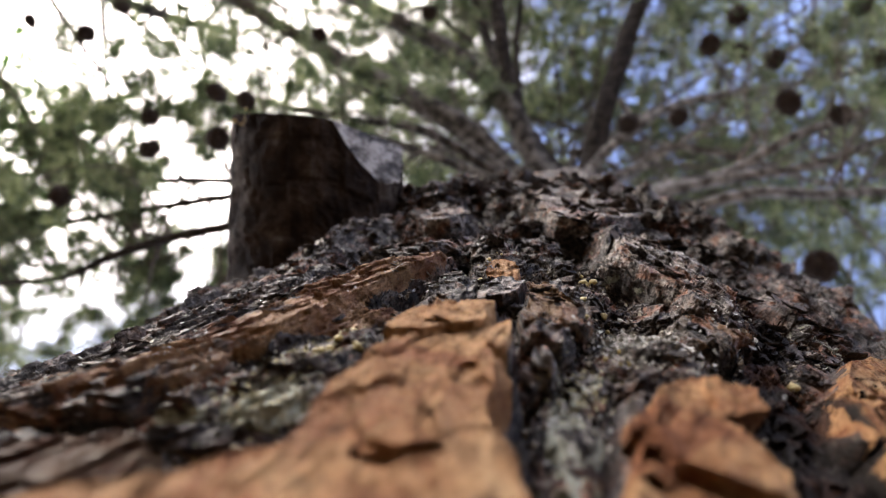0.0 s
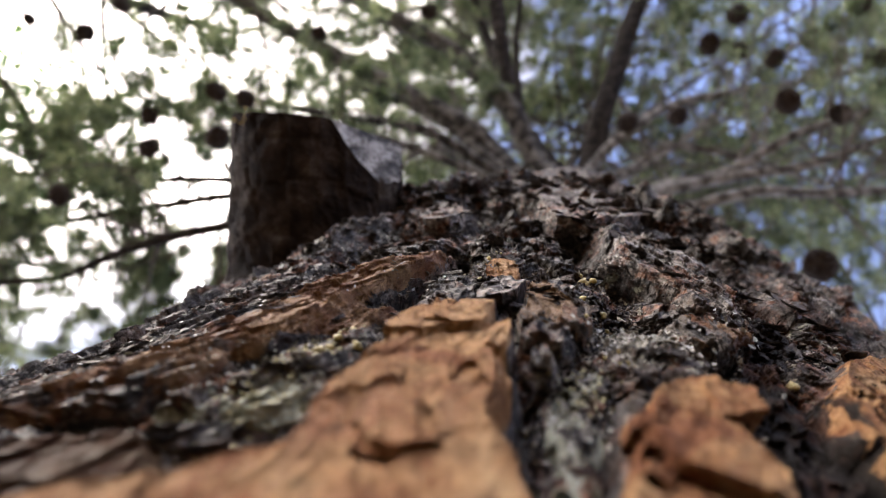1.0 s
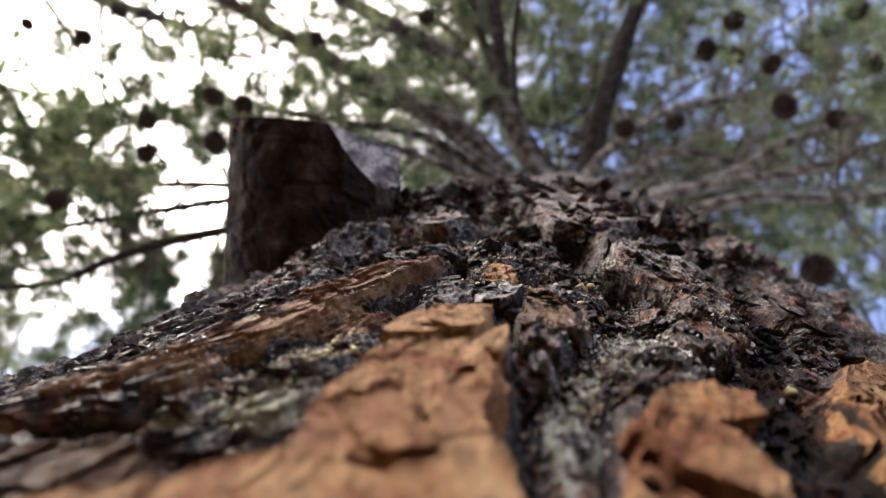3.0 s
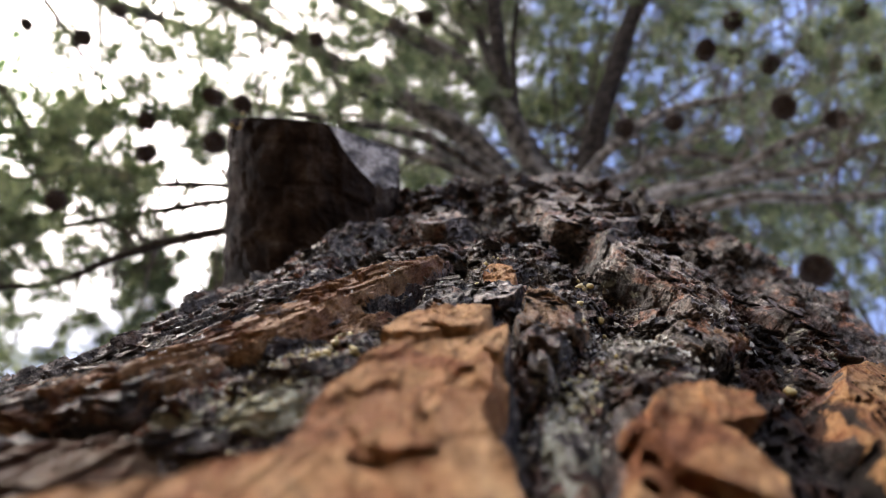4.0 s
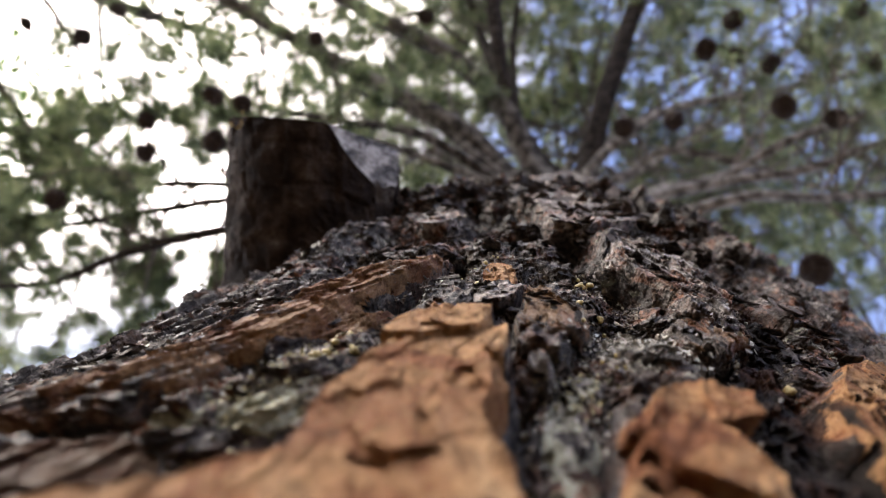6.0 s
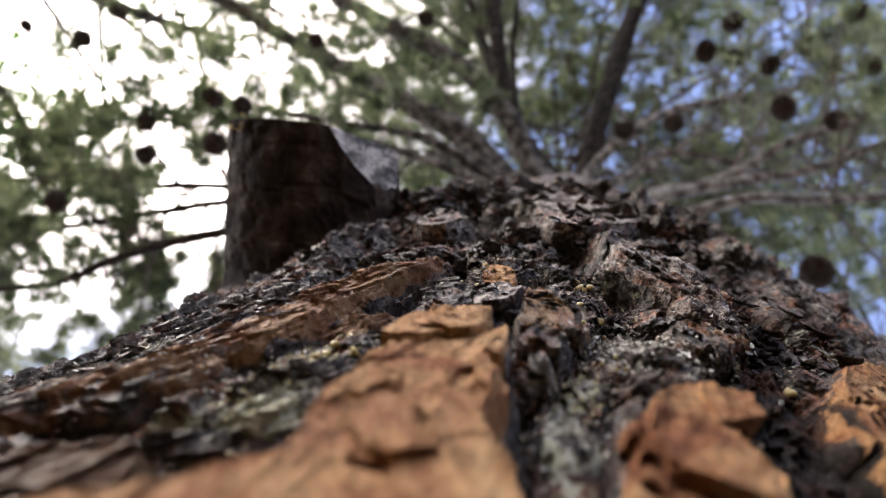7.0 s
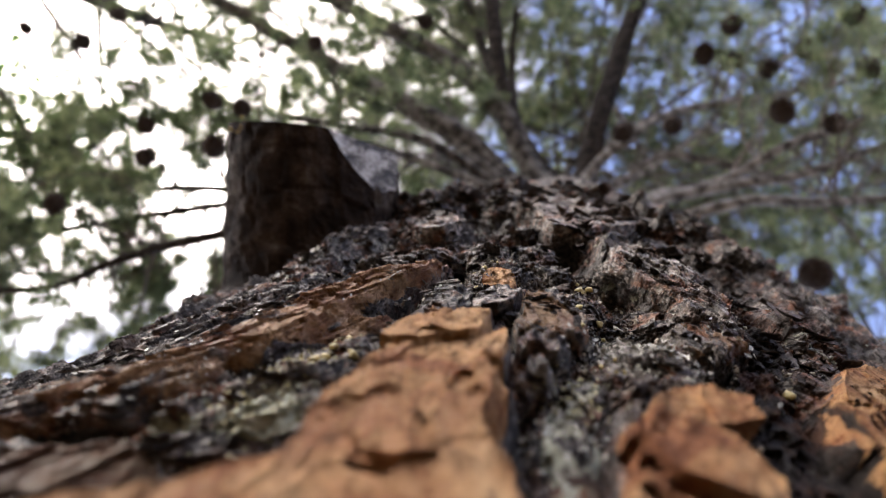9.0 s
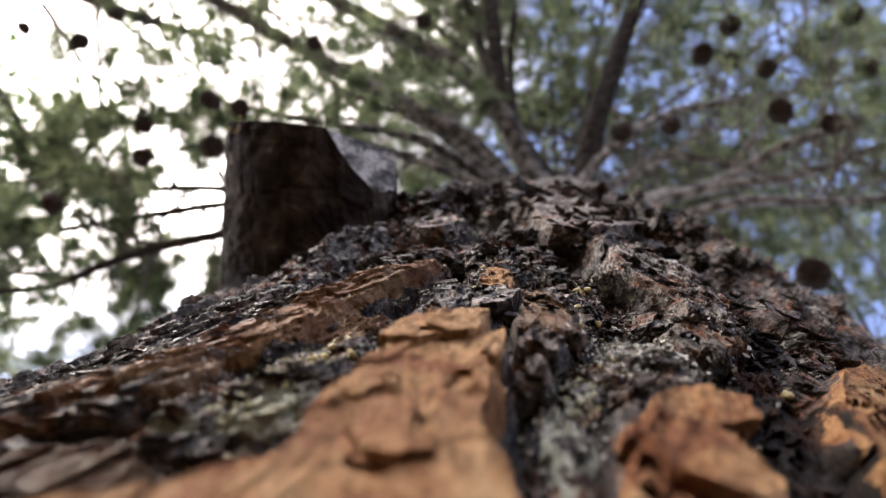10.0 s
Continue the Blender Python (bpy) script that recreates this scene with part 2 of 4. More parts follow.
def part(name, me, parent, label=""):
    ob = new(name, me)
    ob.parent = parent
    if label:
        tagged(ob, label)
    return ob


def grid_faces(rows, cols, closed=False):
    i, j = np.meshgrid(np.arange(rows - 1), np.arange(cols if closed else cols - 1), indexing="ij")
    k = (j + 1) % cols
    return np.stack([i * cols + j, i * cols + k, (i + 1) * cols + k, (i + 1) * cols + j], -1).reshape(-1, 4)


# ---- noises on whole arrays ----
def hashed(i, j, seed):
    h = (i.astype(np.int64) * 374761393 + j.astype(np.int64) * 668265263 + seed * 144269504) & 0xFFFFFFFF
    h = ((h ^ (h >> 13)) * 1274126177) & 0xFFFFFFFF
    return ((h ^ (h >> 16)) & 0xFFFF) / 65535.0


def perlin(x, y, seed):
    i, j = np.floor(x), np.floor(y)
    fx, fy = x - i, y - j
    su, sv = fx * fx * fx * (fx * (fx * 6 - 15) + 10), fy * fy * fy * (fy * (fy * 6 - 15) + 10)

    def corner(a, b):
        t = hashed(i + a, j + b, seed) * 2 * math.pi
        return np.cos(t) * (fx - a) + np.sin(t) * (fy - b)

    low = corner(0, 0) * (1 - su) + corner(1, 0) * su
    high = corner(0, 1) * (1 - su) + corner(1, 1) * su
    return (low * (1 - sv) + high * sv) * 1.4


def layered(x, y, seed, octaves=4):
    out, amp = 0, 1.0
    for k in range(octaves):
        out, amp = out + amp * perlin(x * 2 ** k, y * 2 ** k, seed + k), amp * 0.55
    return out


def cells(x, y, seed):
    """Cell pattern: edge distance, a random number for each cell, and the way from its centre."""
    i, j = np.floor(x), np.floor(y)
    f1 = np.full(x.shape, 9.0)
    f2, cid, cx, cy = f1.copy(), np.zeros(x.shape), np.zeros(x.shape), np.zeros(x.shape)
    for a in (-1, 0, 1):
        for b in (-1, 0, 1):
            px, py = i + a + hashed(i + a, j + b, seed), j + b + hashed(i + a, j + b, seed + 5)
            dx, dy = x - px, y - py
            d = np.sqrt(dx * dx + dy * dy)
            near = d < f1
            f2 = np.where(near, f1, np.minimum(f2, d))
            cid = np.where(near, hashed(i + a, j + b, seed + 9), cid)
            cx, cy = np.where(near, dx, cx), np.where(near, dy, cy)
            f1 = np.where(near, d, f1)
    return f2 - f1, cid, cx, cy


# ---- the trunk's form ----
ZC, RT, GAP = 1.3, 0.24, 0.026      # height of the eye, trunk radius there, eye to bark


def smooth(x, a, b):
    t = np.clip((x - a) / (b - a), 0, 1)
    return t * t * (3 - 2 * t)


def axis_y(s):
    return -0.0185 * smooth(s, 0.0, 0.5) - 0.027 * np.clip(s, 0, 4.2)


def axis_x(s):
    return 0.016 * np.clip(s, 0, 4.2)


def girth(s):
    return RT - 0.030 * np.clip(s, -1.3, 4.2) + 0.10 * np.exp(-(np.asarray(s) + 1.3) / 0.16)


def swell(u, s):
    """Soft swellings of the trunk: the collar below the cut branch and the knots round it."""
    out = 0
    for u0, s0, ru, rs, h in SWELLS:
        out = out + h * np.exp(-((u - u0) / ru) ** 2 - ((s - s0) / rs) ** 2)
    return out


SWELLS = [(-0.085, 0.33, 0.050, 0.08, 0.0065), (0.00, 0.34, 0.045, 0.07, -0.0025), (0.085, 0.15, 0.035, 0.25, -0.007), (-0.105, 0.10, 0.03, 0.2, -0.003)]


def on_trunk(u, s, lift):
    """World place of a point of the bark: u along the girth, s above the eye, lift off the smooth trunk."""
    a = u / RT
    r = girth(s) + swell(u, s) + lift
    return np.stack([axis_x(s) + r * np.sin(a), axis_y(s) - r * np.cos(a), ZC + s], -1)


# deep pits in the bark, in millimetres: girth, height, half sizes, depth
PITS = [(-27.4, 154, 4.6, 13, 10), (4.5, 188, 6.0, 23, 10), (16.5, 149, 7.0, 9, 8), (23, 141, 6, 8, 8), (-31, 250, 12, 32, 11), (-16, 280, 6, 24, 9), (-5.0, 111, 3.4, 3.0, 4),
        (64, 262, 12, 50, 10), (50, 150, 6, 14, 6), (-55, 64, 6, 2.5, 5), (-42, 60.5, 5, 3.0, 5), (-58, 165, 8, 14, 6), (-11, 212, 4, 10, 6), (-31, 118, 3.2, 14, 5), (31, 118, 3, 7, 3), (-66, 215, 9, 20, 6)]

# long furrows between the ridges: depth, half width, and the line they follow in millimetres (girth, height)
FURROWS = [(4.2, 4.4, [(-52, 62), (-44, 68), (-39, 76), (-32, 82), (-32, 93), (-33, 102), (-34, 120), (-32, 140), (-27, 153), (-30, 200), (-40, 300)]),
           (5.0, 4.2, [(3, 40), (3, 62), (5, 88), (9, 108), (14, 130), (12, 150), (4, 190), (-14, 300)]),
           (10.0, 4.4, [(26, 40), (29, 69), (29.4, 76), (30.5, 86), (32.5, 97), (39, 127), (45, 158), (52, 210), (56, 330)]),
           (3.5, 4.0, [(-70, 60), (-70, 85), (-62, 110), (-60, 150), (-66, 200), (-76, 300)])]


def terrace(h, step, sharp, lip=0.0):
    """Turns a slope into thin layers with flat treads, steep broken edges and a slight lip along each edge."""
    k = np.floor(h / step)
    f = h / step - k
    rise = smooth(f, 1 - sharp, 1)
    return (k + (1 + lip) * rise + lip * np.exp(-f / 0.12) * (1 - rise)) * step


def ragged(u, s):
    """Coordinates shaken at several scales, so that every outline comes out torn."""
    wu = u + 0.0015 * perlin(u / 0.011, s / 0.020, 3) + 0.0007 * perlin(u / 0.0042, s / 0.008, 4) + 0.00025 * perlin(u / 0.0017, s / 0.0032, 7)
    ws = s + 0.0034 * perlin(u / 0.011, s / 0.020, 5) + 0.0018 * perlin(u / 0.0042, s / 0.008, 6) + 0.0006 * perlin(u / 0.0017, s / 0.0032, 9)
    return wu, ws


def stepped(rim, u, s, deep, layers, tread, seed):
    """A broken edge: thin layers that each end along a torn line of their own. deep: the whole drop."""
    out = 0
    for j in range(layers):
        torn = layered(u / 0.0060, s / 0.012, seed + 3 * j, 2)
        edge = tread * (0.25 + j) + tread * 1.5 * torn
        out = out - deep / layers * (1 - smooth(rim, edge, edge + 0.00035)) + 0.12 * deep / layers * np.exp(-np.abs(rim - edge - 0.0003) / 0.0005)
    return out


def old_bark(u, s, wu, ws):
    """Height of the old grey bark, and the cell number of each of its scales."""
    h = -0.0020 + 0.0010 * perlin(u / 0.05, s / 0.15, 11)
    for depth, half, line in FURROWS:
        mid = np.interp(ws * 1000, [q[1] for q in line], [q[0] for q in line])
        h = h - 0.8 * depth / 1000 * np.exp(-((wu * 1000 - mid) / half) ** 2)
    for u0, s0, ru, rs, d in PITS:
        h = h - d / 1000 * np.exp(-(((wu * 1000 - u0) / ru) ** 2 + ((ws * 1000 - s0) / rs) ** 2) ** 2)
    far = smooth(s, 0.16, 0.32)
    e, r, x, y = cells(wu / 0.0125, ws / 0.027, 21)
    r2 = hashed(np.floor(r * 999), np.floor(r * 77), 2)
    cell = (1 + 0.9 * far) * (0.0024 * (r - 0.5) - 0.0028 * (r2 - 0.30) * y + 0.0016 * (hashed(np.floor(r * 555), np.floor(r * 91), 6) * 2 - 1) * x)
    cell = cell + stepped(e * 0.0060, u, s, 0.0008, 2, 0.0005, 70)
    h = h + cell + (1 + 0.6 * far) * terrace(0.0048 * layered(wu / 0.024, ws / 0.040, 15, 3), 0.0010, 0.06, 0.3)
    h = h + terrace(0.0009 * layered(wu / 0.0065, ws / 0.013, 33, 3), 0.00045, 0.08, 0.35)
    e2, r3, x2, y2 = cells(wu / 0.0046 + 0.3 * r, ws / 0.0115, 31)
    h = h + (0.0005 * (r3 - 0.5) - 0.0008 * (r3 - 0.3) * y2) * smooth(perlin(u / 0.018, s / 0.04, 36), -0.15, 0.25)
    h = h + 0.00022 * layered(wu / 0.0016, ws / 0.0032, 51, 3)
    return h, np.floor(r * 65535).astype(np.int64)


# broad plates of bark, lowest layer first: height, left and right edge along the girth (millimetres); then lift, how layered, how wide and
# how slanted the layers lie, worn rim layers; material; what it looks like
PLATES = [
    ([(76, -72, -60), (84, -78, -57), (100, -84, -57), (118, -78, -56), (140, -70, -54)], -0.6, 1.3, 5, 0.4, 2, "GREY", ""),
    ([(40, -50, -34), (48, -58, -35), (55, -64, -38), (60, -66, -45)], -0.4, 0.7, 6, 0.4, 2, "UMBER", "dark brown layered bark"),
    ([(61, -60, -48), (65, -72, -45), (71, -76, -41), (78, -76, -40), (86, -72, -48)], 0.8, 1.6, 5, 0.5, 2, "BROWN", "brown layered bark"),
    ([(56, -46, -30), (62, -48, -24), (70, -46, -22.5), (78, -43, -23), (86, -39, -24), (94, -36, -25), (100, -35, -27)], -1.2, 1.3, 4, 0.3, 3, "CRUST", "crumbly yellow-grey lichen crust"),
    ([(40, -1, 6), (52, -1, 7), (64, -1.5, 7.5), (76, -1, 8), (88, 2, 10)], -2.2, 1.4, 4, 0.1, 2, "CRUST", "crumbly grey-green lichen crust"),
    ([(84, 6, 13), (90, 5.5, 22), (98, 5.5, 25), (106, 8, 24), (113, 11, 20)], -0.9, 1.5, 5, -0.2, 3, "PALE", "pale silvery flaking bark"),
    ([(67, -66, -57), (70, -66, -51), (74, -65.5, -45), (78, -65, -41.5), (83, -63, -37.5), (92, -57, -35), (100, -54.5, -35), (109, -52.5, -35), (116, -50, -34.5), (129, -49.4, -32.5),
      (143, -45.5, -28.5), (149, -41, -27.6), (155, -37, -27), (164, -32, -27)], 1.3, 1.6, 4.6, 0.47, 2, "RIDGE", "narrow flaking red-brown bark ridge"),
    ([(88, -35, -31), (93, -39, -29), (105, -42, -28), (112, -38, -28)], -1.6, 1.4, 4, 0.4, 2, "RIDGE", ""),
    ([(40, 21, 36), (60, 22, 37), (75, 23, 38), (90, 25, 40), (103, 29, 45), (118, 35, 52), (133, 39, 60), (150, 43, 72), (175, 46, 86), (200, 48, 96)], -4.2, 2.2, 3.5, 0.3, 1, "DARK", "fissured bark coloured dark with furrow shade"),
    ([(22, -44, 2), (36, -36, 2), (41.5, -28, 1.8), (45.7, -24.5, 0.6), (48.8, -22, -0.4), (55, -22.8, -2.6), (62, -22.4, -3.3), (68, -21.8, -3.3), (78, -21.9, -4.9), (89, -20.8, -6), (94, -19, -7),
      (97.5, -15, -8.4)], 4.3, 0.35, 8, 0.0, 2, "FRESH", "smooth orange bark plate"),
    ([(79, -20.8, -15.6), (82, -21.4, -13.6), (88, -20.6, -12.8), (95, -18.5, -13)], 4.5, 0.2, 8, 0, 0, "FRESH", ""),
    ([(82.5, -13, -10), (85, -15.8, -8.8), (90, -18.2, -8.2), (97.5, -18, -8.6)], 4.7, 0.25, 8, 0, 0, "FRESH", ""),
    ([(72.5, -6.6, -5.4), (75, -8.2, -4.9), (82, -8.8, -5.0), (88, -7.6, -5.6)], 4.4, 0.2, 8, 0, 0, "FRESH", ""),
    ([(47.0, -11, -8.4), (48.4, -13.6, -7.0), (51, -15.5, -7), (55, -17, -9.5), (60, -16, -11)], 4.55, 0.2, 8, 0, 0, "FRESH", ""),
    ([(22, 3, 24), (44, 4, 22), (50, 5.2, 20.8), (56, 6.2, 20.8), (64, 6.0, 20.4), (68, 7.0, 22), (73, 9.6, 23.6), (78, 12.6, 24.4), (82, 15.5, 23.4)], 2.8, 0.2, 7, 0.2, 2, "FRESH", "smooth orange bark plate with a split layer"),
    ([(50.4, 15.5, 18.8), (51.6, 12.6, 19.2), (53, 10.4, 19.3), (55, 9.6, 19.5), (60, 9.0, 18.8), (66, 9.0, 17.6), (70, 10.2, 21.8), (78, 13.6, 23)], 3.7, 0.25, 8, 0.2, 0, "FRESH", ""),
    ([(58, 37, 60), (69, 36, 66), (79, 35, 72), (90, 36.8, 78), (103, 41.2, 82), (116, 47, 86), (131, 55, 90), (150, 67, 92), (170, 80, 95)], 1.8, 0.5, 5, 0.35, 1, "FRESH", "orange bark plate split by dark grooves"),
    ([(102, 20, 26), (107, 18, 30), (116, 17.5, 35), (126, 24, 37)], -0.6, 1.5, 4.5, -0.31, 2, "BROWN", "rust-brown layered bark"),
    ([(122, 31, 38), (138, 26, 39), (146, 24.5, 41), (154, 18.5, 41), (165, 9.5, 41), (180, 10, 39), (198, 11, 34), (224, 12, 20)], 0.9, 1.9, 4.2, -0.31, 3, "SILVER", "grey thin-layered bark ridge"),
    ([(96, -5, 5), (102, -7, 6.5), (112, -6, 6), (121, -7, 2), (128, -5, 0)], 0.8, 1.4, 4.5, -0.2, 1, "BROWN", "rust-brown layered bark"),
    ([(84, -5.4, 1), (88, -5.8, 3.5), (93, -5.4, 4), (99, -4, 3)], 2.4, 1.0, 6, 0, 2, "SILVER", ""),
    ([(75, -3.8, 0.5), (79, -4.6, 2), (85, -4.4, 2), (90, -3, 1)], 1.9, 1.0, 6, 0, 2, "SILVER", ""),
    ([(115, -14.5, -10), (120, -15.5, -7.6), (128, -14.6, -7), (132, -13, -8)], 0.1, 0.4, 8, 0, 0, "SILVER", "flat grey bark scale"),
    ([(130, -15.5, -9), (138, -17.2, -8.4), (147, -18, -9), (153, -16, -10.5)], -0.4, 0.4, 4, 0, 0, "FRESH", "grainy orange bark scale"),
    ([(210, -4, 6), (222, -9, 15), (250, -13, 31), (280, -16.5, 30), (303, -18, 26), (330, -17, 12), (357, -6, 0)], 2.4, 1.2, 14, -0.1, 3, "SILVER", "large silver-grey bark scale"),
    ([(205, -46, -36), (225, -54, -32), (245, -52, -38), (262, -48, -40)], 2.0, 1.2, 9, 0.2, 2, "SILVER", ""),
    ([(262, -14, 4), (300, -30, 0), (340, -34, -6), (372, -28, -10)], 1.0, 1.6, 7, 0.2, 3, "GREY", ""),
]
# cuts in the plates: depth and half width in millimetres, and the line
GASHES = [(5.0, 0.8, [(-7.6, 92), (-7.4, 88.5), (-6.4, 87.5)]), (3.0, 0.45, [(-7.6, 74.5), (-6.2, 73), (-5.2, 74)]), (1.3, 0.55, [(-13.4, 46.6), (-10.4, 46.2), (-7.6, 47.6)]),
          (5.0, 1.0, [(17.4, 65.4), (20.3, 67.6)]), (2.0, 0.6, [(9.8, 54), (10.8, 52.2), (12.4, 51.6), (14.4, 51), (17, 50.2)]), (4.5, 0.75, [(8.1, 60.4), (8.6, 59.0)]), (4.5, 0.7, [(9.0, 56), (9.5, 54.6)]),
          (3.0, 0.7, [(8.4, 50.6), (8.9, 49.4)]), (0.7, 0.9, [(-9.9, 55.5), (-9.2, 52.5)]), (0.8, 1.1, [(-8.6, 69.5), (-8.9, 65.2), (-6.2, 62.4)]), (2.5, 0.6, [(-16, 84), (-13.6, 83.4)])]
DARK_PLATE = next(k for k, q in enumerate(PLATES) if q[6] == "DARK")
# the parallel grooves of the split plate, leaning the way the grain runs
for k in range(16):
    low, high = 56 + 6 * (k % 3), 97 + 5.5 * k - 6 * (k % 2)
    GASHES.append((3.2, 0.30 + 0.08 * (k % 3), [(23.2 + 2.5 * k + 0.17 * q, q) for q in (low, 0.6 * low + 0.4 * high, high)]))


def bark(u, s):
    """Height of the bark, and a number for the piece that each point belongs to: 0 and up for plates, -1 and down for scales."""
    wu, ws = ragged(u, s)
    h, cell = old_bark(u, s, wu, ws)
    piece = -1 - cell
    for k, (rows, lift, layer, wide, slant, worn, mat, label) in enumerate(PLATES):
        at = [q[0] / 1000 for q in rows]
        box = (s > at[0] - 0.008) & (s < at[-1] + 0.008) & (u > min(q[1] for q in rows) / 1000 - 0.006) & (u < max(q[2] for q in rows) / 1000 + 0.006)
        if not box.any():
            continue
        x, y, a, b = wu[box], ws[box], u[box], s[box]
        x1, y1 = a + 0.55 * (x - a), b + 0.55 * (y - b)
        rim = np.minimum(np.minimum(x1 - np.interp(y1, at, [q[1] / 1000 for q in rows]), np.interp(y1, at, [q[2] / 1000 for q in rows]) - x1), np.minimum(y1 - at[0], at[-1] - y1) * 0.6)
        top = lift / 1000 + 0.0006 * perlin(a / 0.02, b / 0.04, 210) + 0.0010 * min(1, layer) * perlin(a / 0.009, b / 0.02, 240)
        along = x - slant * y
        top = top + terrace(0.0009 * layer * layered(along / (wide / 1000), y / (wide / 250), 300 + 7 * k, 3), 0.0005 + 0.00020 * layer, 0.08, 0.3)
        top = top + terrace(0.00030 * layered(along / 0.0026, y / 0.0065, 301 + 7 * k, 3) * (0.35 + 0.65 * min(1, layer)), 0.00018, 0.2, 0.2) + 0.00010 * layered(x / 0.0010, y / 0.0018, 330 + k, 2)
        top = top + stepped(rim, a, b, (min(lift, 4.6) + 4.2) / 1000 if worn else 0.0010, 2 * worn + 1, 0.00028 + 0.00012 * worn, 360 + 31 * k)
        inside = rim > 0
        if not worn:                      # thin upper layers lift off at their lower ends
            top = top + 0.0004 * np.exp(-np.maximum(y - at[0], 0) / 0.004)
        keep = inside & (top > h[box])
        hh, pp = h[box], piece[box]
        hh[keep] = top[keep]
        pp[keep & (rim > (0.0003 if not worn else 0.0006 * worn + 0.0006 * perlin(a / 0.005, b / 0.009, 420 + k)))] = k
        h[box], piece[box] = hh, pp
    for depth, half, line in GASHES:
        lo, hi = np.min(line, 0) / 1000 - 0.004, np.max(line, 0) / 1000 + 0.004
        box = (u > lo[0]) & (u < hi[0]) & (s > lo[1]) & (s < hi[1])
        if not box.any():
            continue
        x, y, gap = (0.3 * wu + 0.7 * u)[box] * 1000, (0.3 * ws + 0.7 * s)[box] * 1000, 99.0
        for (x0, y0), (x1, y1) in zip(line, line[1:]):
            t = np.clip(((x - x0) * (x1 - x0) + (y - y0) * (y1 - y0)) / ((x1 - x0) ** 2 + (y1 - y0) ** 2), 0, 1)
            gap = np.minimum(gap, np.hypot(x - x0 - t * (x1 - x0), y - y0 - t * (y1 - y0)))
        h[box] -= depth / 1000 * (1 - smooth(gap / half, 0.6, 1.15))
        if depth in (3.2, 5.0):                      # shade inside deep cuts, given as the dark plate's colour
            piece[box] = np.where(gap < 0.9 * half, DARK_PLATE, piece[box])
    return h, piece


def bark_height(u, s):
    return bark(np.atleast_1d(np.asarray(u, dtype=float)), np.atleast_1d(np.asarray(s, dtype=float)))[0]


def hung(s, h, u=0.0):
    """Height at which a point of the bark ends up: what stands out hangs a little over what lies below, less so round the trunk."""
    return s - (0.85 - 0.6 * smooth(np.abs(u), 0.055, 0.095)) * (np.clip(h, -0.010, 0.006) - 0.003)


def spread(s):
    """Half width of the finely built front of the trunk at a height."""
    return np.where(s < 0.12, s + 0.02, 0.14 + 0.06 * (1 - np.exp(-(np.maximum(s, 0.12) - 0.12) / 0.06)))


tree = new("pine_tree")
tree.location = (0, 0, 0)
tagged(tree, "tall old pine with flaking orange and grey bark and hanging cones", "tree")


def build_trunk():
    """The whole trunk in a coarse skin, sunk where the finely built bark covers it."""
    s = np.concatenate([np.linspace(-1.32, -0.05, 80), np.linspace(-0.04, 0.9, 130), np.linspace(0.92, 4.2, 120)])
    u = np.linspace(-math.pi * RT, math.pi * RT, 261)[:-1]
    uu, ss = np.meshgrid(u, s)
    h = -0.003 - 0.011 * (1 - smooth(np.abs(perlin(uu / 0.045, ss / 0.17, 13)), 0.02, 0.32)) + 0.006 * layered(uu / 0.02, ss / 0.05, 14, 3)
    wide = spread(np.clip(ss, 0.03, 0.46))
    front = smooth(uu, -0.88 * wide, -0.80 * wide) * (1 - smooth(uu, 0.55 * wide, 0.62 * wide)) * smooth(ss, 0.02, 0.04) * (1 - smooth(ss, 0.44, 0.46))
    me = mesh_of("trunk", on_trunk(uu, ss, h - 0.022 * front).reshape(-1, 3), grid_faces(len(s), len(u), True), BARK_OLD)
    return part("trunk", me, tree, "furrowed grey and black bark crusted with lichen")


trunk = build_trunk()


def eased(h, s, u):
    """Broken edges without ribs: steep faces take the mean of their neighbours along the edge."""
    up, along = np.gradient(h)
    up, along = np.abs(up / np.gradient(s)[:, None]), np.abs(along / np.gradient(u, axis=1))
    for slope, axis, reach in ((up, 1, 3), (along, 0, 1)):
        steep = smooth(slope, 1.2, 3.0)
        mean = sum(np.roll(h, k, axis) for k in range(-reach, reach + 1)) / (2 * reach + 1)
        h = h + (mean - h) * steep * 0.8
    return h


